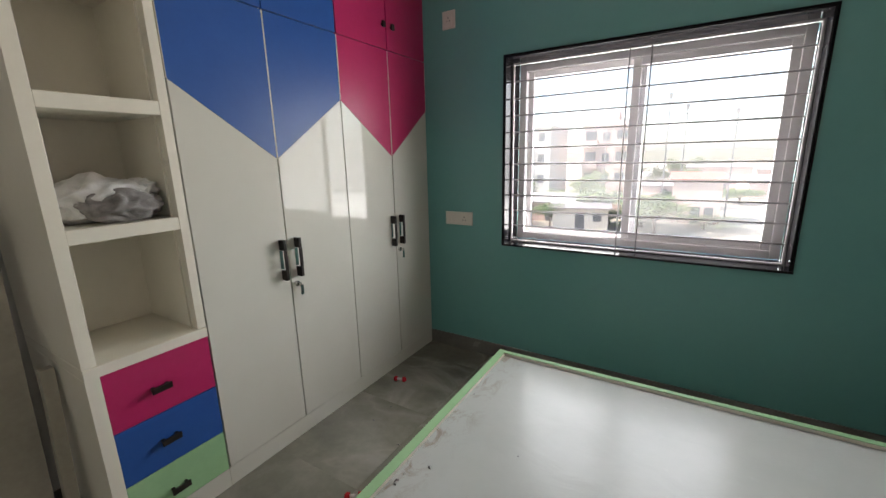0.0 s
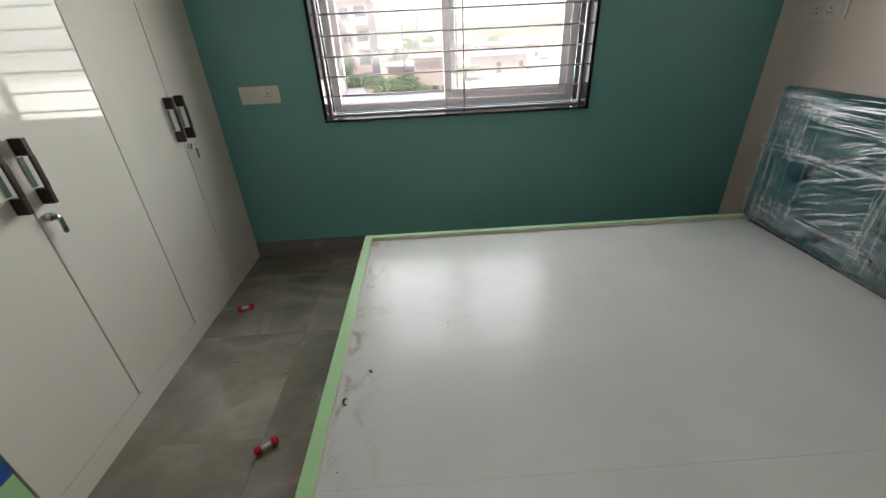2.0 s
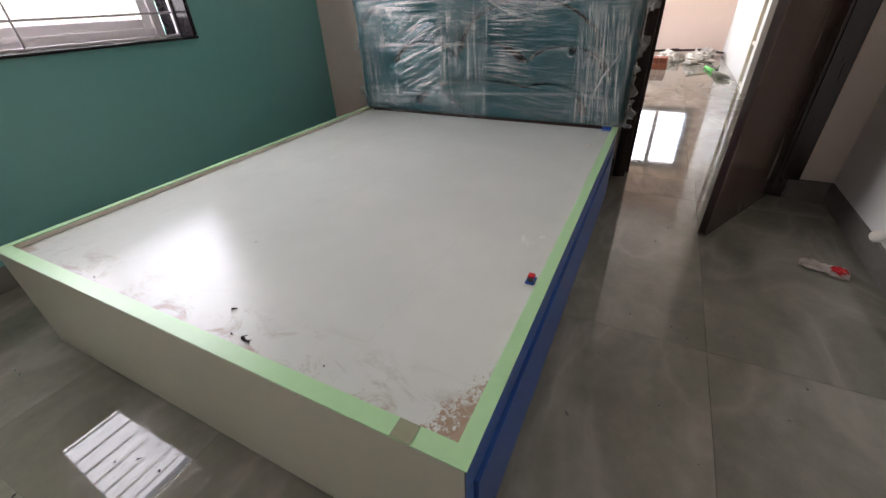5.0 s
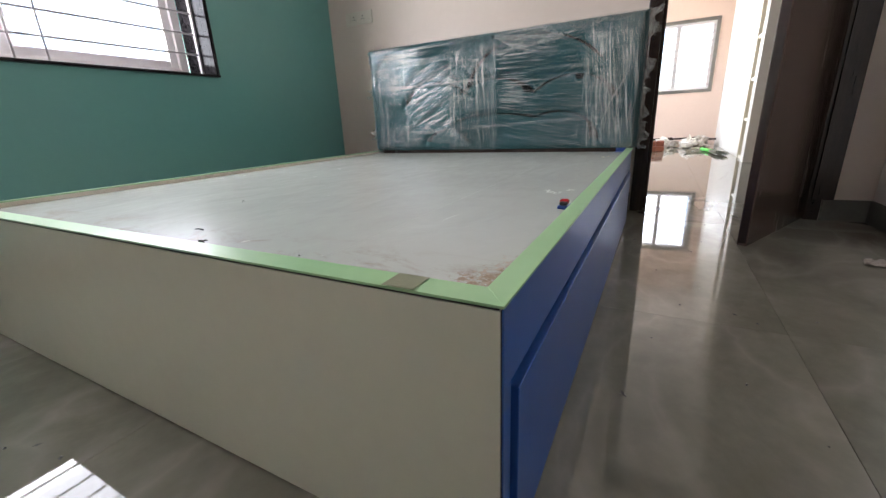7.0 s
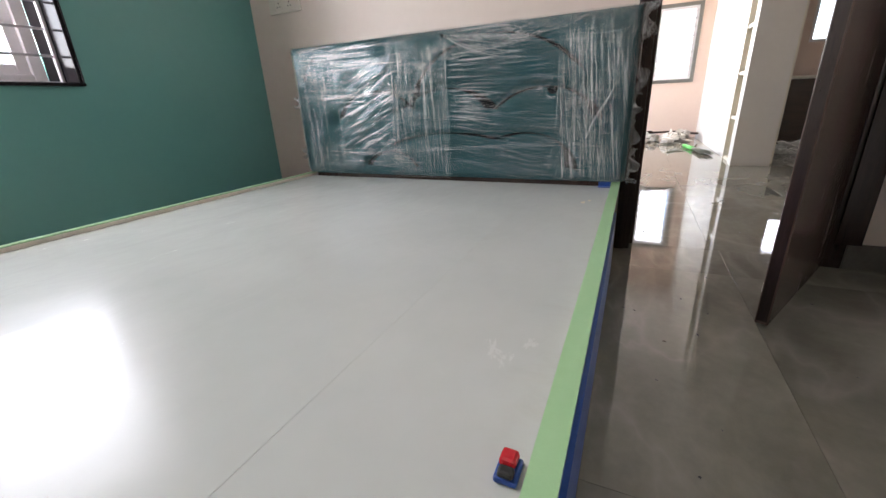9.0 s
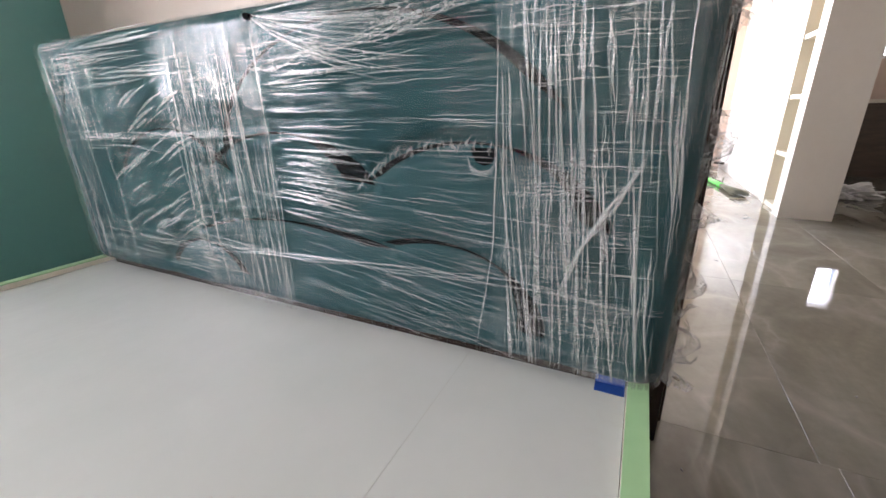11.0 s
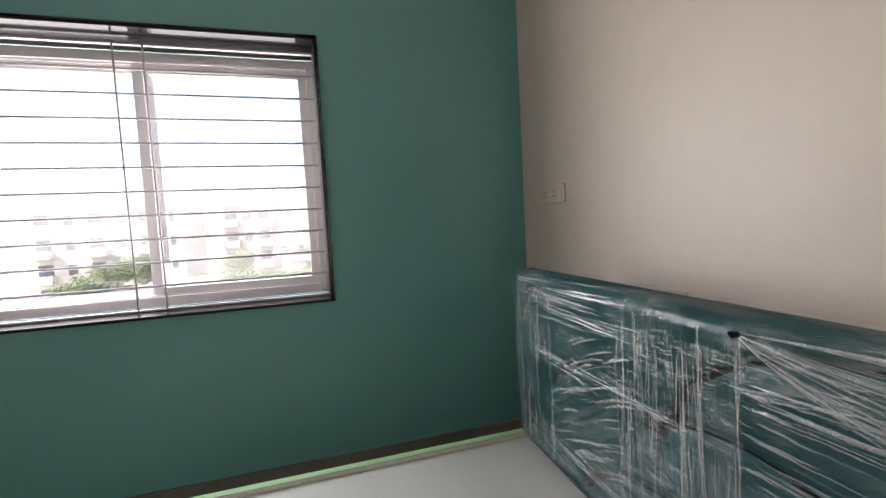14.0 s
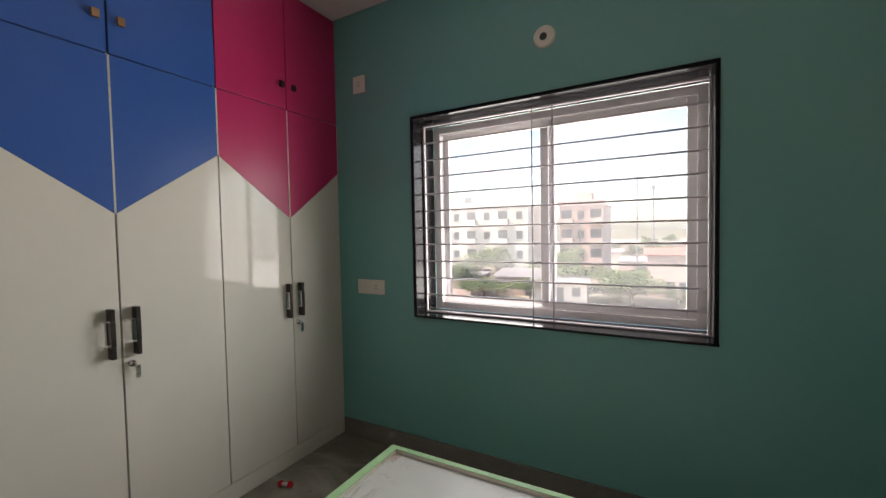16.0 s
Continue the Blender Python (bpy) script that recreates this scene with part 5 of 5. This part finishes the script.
# ---- the hall ----
single("wall_pier", box(5.93, 6.09, -3.44, -3.12, -0.012, ZC), WHITE_WALL, "plain white painted wall pier in the hall", "pier", kind="structure")
rack = thing("open_rack", (6.5, -3.3, 0), "white built-in open rack in the hall", "rack")
part("frame", boxes([(6.10, 6.14, -3.50, -3.14, 0.0, 2.4), (6.48, 6.518, -3.50, -3.14, 0.0, 2.4), (6.14, 6.48, -3.50, -3.48, 0.0, 2.4)], 0.002), SHELF_WHITE, rack)
for z in (0.0, 0.42, 0.85, 1.28, 1.70, 2.36):
    part("shelf", box(6.14, 6.48, -3.48, -3.15, z, z + 0.035, 0.002), SHELF_WHITE, rack)
BROWN = surface("brown_cabinet_laminate", (0.05, 0.03, 0.02), (0.11, 0.065, 0.042), 4.0, 0.3, 0.05, 0.04, 120, stretch=(1, 1, 5))
kc = thing("kitchen_counter", (8.7, -4.8, 0), "brown kitchen counter with a pale top", "counter")
part("base", box(8.45, XH - 0.002, -6.19, -3.31, 0.0, 0.81, 0.003), BROWN, kc)
part("worktop", box(8.42, XH - 0.002, -6.19, -3.31, 0.811, 0.85, 0.004), SHELF_WHITE, kc)
for y in (-6.1, -5.4, -4.7, -4.0):
    part("cabinet_door", box(8.43, 8.449, y, y + 0.66, 0.08, 0.79, 0.002), BROWN, kc)
single("plastic_sheet", crumple((6.95, -3.85, 0.05), (0.13, 0.24, 0.09), 6, 4, 0.6, 2.5, 0.0), BAGWHITE, "crumpled white plastic sheet on the hall floor", "plastic sheet")

BRICK = surface("red_clay_brick", (0.22, 0.065, 0.035), (0.36, 0.12, 0.065), 12.0, 0.85, 0.05, 0.5, 90, per_piece=0.3)
bstack = thing("brick_stack", (7.52, -2.26, 0), "small stack of red clay bricks on the hall floor", "bricks")
bme = bpy.data.meshes.new("brick")
bm = box(-0.110, 0.110, -0.052, 0.052, 0.0, 0.073, 0.006)
bm.to_mesh(bme)
bm.free()
bme.materials.append(BRICK)
for lay in range(2):
    for k in range(2):
        o = new("brick", bme)
        o.parent = bstack
        o.matrix_basis = pose((0.0 if lay == 0 else 0.012), -0.055 + 0.110 * k, 0.001 + 0.075 * lay, 0, 0, 3 - 5 * lay + 2 * k)

# rubble of broken tiles and plaster by the far wall
RUBBLE = surface("broken_plaster", (0.42, 0.38, 0.33), (0.70, 0.66, 0.60), 8.0, 0.85, 0.05, 0.5, 60, per_piece=0.5)
r = random.Random(12)
for k in range(54):
    x, y = r.uniform(7.95, 8.85), r.uniform(-3.05, -1.9)
    if 6.7 + 0.5 * r.random() > x:
        continue
    n = r.randint(5, 7)
    s = r.uniform(0.05, 0.16)
    pts = [(s * r.uniform(0.6, 1.1) * math.cos(2 * math.pi * i / n), s * r.uniform(0.5, 1.0) * math.sin(2 * math.pi * i / n)) for i in range(n)]
    ob = single("rubble_piece", prism(pts, 2, 0.0, r.uniform(0.012, 0.06), 0.003), RUBBLE, "broken piece of pale plaster and tile", "rubble", "rubble by the far wall")
    ob.matrix_world = pose(x, y, 0.0 + 0.022 * (k % 3), r.uniform(-8, 8), r.uniform(-8, 8), r.uniform(0, 360))
for k, (x, y) in enumerate(((8.15, -2.72), (8.3, -2.35), (8.55, -2.9))):
    single("cement_bag", crumple((x, y, 0.08), (0.16, 0.13, 0.10), 30 + k, 3, 0.5, 2.5, 0.0), RUBBLE, "crumpled pale cement bag among the rubble", "bag", "bags in the rubble")
for k, (x, y, a, l) in enumerate(((8.75, -2.5, 80, 0.8), (8.6, -3.0, 20, 0.5), (8.7, -2.2, 100, 0.6))):
    ob = single("timber_batten", box(-l / 2, l / 2, -0.02, 0.02, 0.0, 0.03, 0.002), DARK_WOOD, "thin dark batten lying on the rubble", "timber", "battens on the rubble")
    ob.matrix_world = pose(x, y, 0.09, 0, 3, a)

# grass broom with a bright green grip
LIME = surface("lime_plastic", (0.10, 0.55, 0.08), (0.16, 0.68, 0.14), 10.0, 0.35)
STRAW = surface("grey_broom_grass", (0.06, 0.07, 0.045), (0.17, 0.17, 0.11), 30.0, 0.8)
broom = thing("broom", (7.0, -2.95, 0), "grass broom with a lime green grip lying down", "broom")
part("grip", rod((7.62, -2.86, 0.022), (7.20, -2.93, 0.022), 0.020, 12, r2=0.028), LIME, broom, "lime green plastic grip", True)
bm = bmesh.new()
r = random.Random(3)
for k in range(110):
    a, s = r.uniform(0, 2 * math.pi), r.uniform(0, 1)
    base = Vector((7.21, -2.93 + 0.018 * math.cos(a), 0.024 + 0.014 * math.sin(a)))
    tip = Vector((6.66 + r.uniform(0, 0.12), -3.02 + 0.09 * math.cos(a) * s, max(0.004, 0.03 + 0.03 * math.sin(a) * s)))
    rod(base, tip, 0.0035, 4, bm, 0.0015)
part("bristles", bm, STRAW, broom, "dark grey grass bristles")
for p, q in (((6.95, -2.62, 0.006), (7.28, -2.90, 0.012)), ((7.9, -3.05, 0.006), (7.5, -2.98, 0.008))):
    single("bamboo_stick", rod(p, q, 0.006, 6), STRAW, "thin grey stick beside the broom", "stick", "sticks on the floor", True)

# ---- outside ----
GZ = -7.0
EARTH = surface("dusty_earth", (0.27, 0.23, 0.17), (0.44, 0.38, 0.30), 0.05, 0.9, 0.02, 0.2, 2.0, fine=0.5)
setting("ground", box(-1500, 1500, 3.0, 3000, GZ - 0.5, GZ), EARTH, "dusty open ground with scattered plots", "ground")
PLASTER = [surface("pink_plaster", (0.46, 0.33, 0.28), (0.56, 0.42, 0.36), 0.4, 0.85, 0.02, 0.1, 20), surface("pale_plaster", (0.52, 0.47, 0.40), (0.62, 0.57, 0.49), 0.4, 0.85, 0.02, 0.1, 20)]
DARKGLASS = surface("dark_window", (0.05, 0.055, 0.06), (0.10, 0.105, 0.11), 1.0, 0.15)
SHEET = surface("weathered_roof_sheet", (0.20, 0.18, 0.17), (0.38, 0.34, 0.32), 1.0, 0.6, 0.1, 0.2, 4.0)
ROOFRED = surface("red_roof_tile", (0.26, 0.11, 0.08), (0.38, 0.17, 0.12), 1.5, 0.8, 0.05, 0.3, 6.0)


def apartment(x0, x1, y, top, cols, material, label):
    b = thing("apartment_building", ((x0 + x1) / 2, y + 5, GZ), label, "building")
    part("wall", box(x0, x1, y, y + 10, GZ, top, 0.05), material, b)
    part("roof", boxes([(x0 - 0.2, x1 + 0.2, y - 0.2, y + 10.2, top, top + 0.25), (x0 - 0.2, x1 + 0.2, y - 0.2, y - 0.05, top + 0.25, top + 0.9), (x0 + 2.0, x0 + 4.5, y + 3, y + 6, top + 0.25, top + 2.4)]), material, b)
    storeys = 4
    sh = (top - GZ) / storeys
    for s in range(storeys):
        z = GZ + s * sh
        for c in range(cols):
            cx = x0 + (x1 - x0) * (c + 0.5) / cols
            if c % 2 == 0:
                bal = part("balcony", boxes([(cx - 1.1, cx + 1.1, y - 1.0, y + 0.0, z + 0.1, z + 0.28), (cx - 1.1, cx + 1.1, y - 1.0, y - 0.9, z + 0.28, z + 1.15), (cx - 1.1, cx - 1.0, y - 0.9, y, z + 0.28, z + 1.15), (cx + 1.0, cx + 1.1, y - 0.9, y, z + 0.28, z + 1.15)]), material, b)
                part("doorway", box(cx - 0.8, cx + 0.8, y - 0.04, y - 0.005, z + 0.3, z + 2.5), DARKGLASS, bal)
            else:
                w = part("window", boxes([(cx - 0.62, cx + 0.62, y - 0.30, y - 0.003, z + 2.35, z + 2.45), (cx - 0.62, cx + 0.62, y - 0.12, y - 0.003, z + 0.95, z + 1.03)]), material, b)
                part("pane", box(cx - 0.5, cx + 0.5, y - 0.04, y - 0.005, z + 1.05, z + 2.3), DARKGLASS, w)
    return b


apartment(-34.0, -17.0, 60, 5.6, 6, PLASTER[1], "pale four-storey apartment block with balconies")
apartment(-13.0, -6.3, 64, 5.4, 3, PLASTER[0], "pinkish four-storey apartment block with dark windows")


def shed(x, y, w, d, h, roof, turn, label):
    b = tagged(new("house"), label, "house", "low houses outside")
    part("wall", box(-w / 2, w / 2, -d / 2, d / 2, 0, h), PLASTER[(int(abs(x)) + int(y)) % 2], b)
    part("roof", prism([(-d / 2 - 0.4, h), (d / 2 + 0.4, h + 0.6), (d / 2 + 0.4, h + 0.75), (-d / 2 - 0.4, h + 0.15)], 0, -w / 2 - 0.4, w / 2 + 0.4), roof, b)
    part("door", box(-0.5, 0.5, -d / 2 - 0.05, -d / 2 - 0.005, 0, 2.0), DARKGLASS, b)
    part("window", box(w / 2 - 1.6, w / 2 - 0.7, -d / 2 - 0.05, -d / 2 - 0.005, 1.0, 2.0), DARKGLASS, b)
    b.matrix_world = pose(x, y, GZ, 0, 0, turn)


for x, y, w, d, h, rf, tn in ((-5.0, 110, 14, 6, 2.8, SHEET, 4), (8.0, 100, 10, 5, 2.6, SHEET, -6), (-14.0, 52, 9, 6, 2.4, SHEET, 8), (-24.0, 48, 8, 5, 2.2, SHEET, -5), (2.5, 56, 5, 5, 5.2, ROOFRED, 2), (16, 90, 12, 7, 3.2, SHEET, 10), (-2, 82, 7, 4, 2.5, SHEET, -3), (24, 120, 18, 8, 4.0, SHEET, 0), (-9, 46, 6, 4, 2.4, SHEET, 12), (6, 140, 20, 8, 4.0, SHEET, 5)):
    shed(x, y, w, d, h, rf, tn, "low plastered house with a sloping roof")
LEAF = surface("dusty_leaf", (0.06, 0.09, 0.025), (0.15, 0.185, 0.055), 1.2, 0.6, 0.05, 0.0, fine=0.6)
BARK = surface("grey_bark", (0.08, 0.06, 0.045), (0.16, 0.12, 0.09), 6.0, 0.9, 0.05, 0.5, 30)


def tree(seed, height, spread):
    """Tapered trunk with limbs and a loose crown of leaf blades."""
    r = random.Random(seed)
    t = tagged(new("tree"), "dusty green broad-leaved tree outside", "tree", "trees outside")
    bm = rod((0, 0, 0), (0.1, 0.05, height * 0.45), 0.16, 8, None, 0.10)
    tips = []
    for k in range(7):
        a = 2 * math.pi * k / 7 + r.uniform(-0.3, 0.3)
        tip = Vector((math.cos(a) * spread * r.uniform(0.4, 0.75), math.sin(a) * spread * r.uniform(0.4, 0.75), height * r.uniform(0.6, 0.95)))
        rod((0.1, 0.05, height * r.uniform(0.3, 0.45)), tip, 0.07, 6, bm, 0.02)
        tips.append(tip)
    part("trunk", bm, BARK, t)
    verts, faces = [], []
    for tip in tips + [Vector((0, 0, height * 0.85)), Vector((0.3, -0.2, height * 0.7))]:
        for _ in range(190):
            d = Vector((r.gauss(0, 1), r.gauss(0, 1), r.gauss(0, 0.7)))
            d = d.normalized() * (r.random() ** 0.4) * spread * 0.48
            c = tip + d
            ax = Vector((r.gauss(0, 1), r.gauss(0, 1), r.gauss(0, 0.5))).normalized() * r.uniform(0.10, 0.22)
            bx = ax.orthogonal().normalized() * r.uniform(0.06, 0.12)
            i = len(verts)
            verts += [c - ax, c + bx, c + ax, c - bx]
            faces.append((i, i + 1, i + 2, i + 3))
    me = bpy.data.meshes.new("crown")
    me.from_pydata(verts, [], faces)
    me.materials.append(LEAF)
    o = new("crown", me)
    o.parent = t
    return t


trees = [tree(1, 5.0, 2.6), tree(2, 6.0, 2.4), tree(3, 4.0, 2.2)]
trees[0].matrix_world = pose(-4.6, 57, GZ) @ Matrix.Diagonal((1.6, 1.6, 0.62, 1))
trees[1].matrix_world = pose(-20.5, 56, GZ)
trees[2].matrix_world = pose(-8.0, 48, GZ)
r = random.Random(31)
for k, (x, y) in enumerate(((-17, 57), (-24, 57), (-28, 55), (-14.5, 60), (-10.5, 57), (-6.2, 49), (-2.6, 49), (-1.0, 45), (-12, 44), (-18, 44), (5, 70), (0, 68), (9, 78), (-4, 96), (2, 118), (12, 118), (-2, 130), (14, 150), (-15, 120), (24, 140), (-8, 72), (3.5, 50), (-22, 46), (30, 170), (-16, 170), (4, 170))):
    # low scrub in front of the open land, taller trees by the blocks
    wide, tall = (1.2, 0.50) if x > -9 and y < 75 else (1.0, 0.85)
    copy_thing(trees[k % 3], pose(x, y, GZ, 0, 0, r.uniform(0, 360)) @ Matrix.Diagonal((wide, wide, tall, 1)) @ Matrix.Scale(r.uniform(0.8, 1.25), 4))
STEEL = surface("weathered_steel", (0.16, 0.155, 0.15), (0.28, 0.27, 0.26), 2.0, 0.5, 0.1, 0.05, 20, metal=0.4)
for x, top in ((-1.4, 8.4), (0.65, 6.9), (-9.0, 4.0), (6.0, 6.0)):
    pl = thing("utility_pole", (x, 60, GZ), "tall grey utility pole with a fitting on top", "pole", "utility poles")
    part("shaft", rod((x, 60, GZ), (x, 60, top), 0.13, 8, None, 0.08), STEEL, pl)
    part("cross_arm", box(x - 0.5, x + 0.5, 59.92, 60.08, top - 0.7, top - 0.55), STEEL, pl)
    part("fitting", box(x - 0.22, x + 0.22, 59.85, 60.15, top - 0.1, top + 0.55), STEEL, pl)
# distant wooded rise
bm = grid_sheet(120, 4, lambda u, v: (-500 + 1000 * u, 420 + 60 * v, GZ + (9 + 9 * abs(noise.noise(Vector((u * 9, 0, 1)))) + 3 * noise.noise(Vector((u * 60, v, 2)))) * math.sin(math.pi * min(1, v * 1.5) * 0.5)))
single("wooded_rise", bm, surface("far_scrub", (0.10, 0.10, 0.07), (0.19, 0.17, 0.12), 0.05, 0.9, 0.02, 0.0, fine=0.6), "far low rise covered with trees", "hill", kind="structure")

# ---- floor tiles, laid last ----
JOINT = 0.0004


def lay_tiles(x0, x1, y0, y1, lx, ly, skip=None):
    cache = {}
    nx, ny = math.ceil((x1 - x0) / lx - 1e-6), math.ceil((y1 - y0) / ly - 1e-6)
    for i in range(nx):
        for j in range(ny):
            ax, bx = x0 + i * lx, min(x0 + (i + 1) * lx, x1)
            ay, by = y0 + j * ly, min(y0 + (j + 1) * ly, y1)
            if bx - ax < 0.01 or by - ay < 0.01:
                continue
            key = (round(bx - ax, 3), round(by - ay, 3))
            if key not in cache:
                w, h = key
                me = bpy.data.meshes.new("tile")
                b = box(-w / 2 + JOINT, w / 2 - JOINT, -h / 2 + JOINT, h / 2 - JOINT, -0.010, 0.0, 0.0003, 1)
                b.to_mesh(me)
                b.free()
                me.materials.append(TILE)
                cache[key] = me
            o = new("tile", cache[key])
            o.parent = floor
            o.location = ((ax + bx) / 2, (ay + by) / 2, 0)


lay_tiles(-0.69, 3.22, -3.235, 0.0, 1.2, 0.6)
lay_tiles(3.22, XH, -6.2, 0.05, 1.2, 0.6)
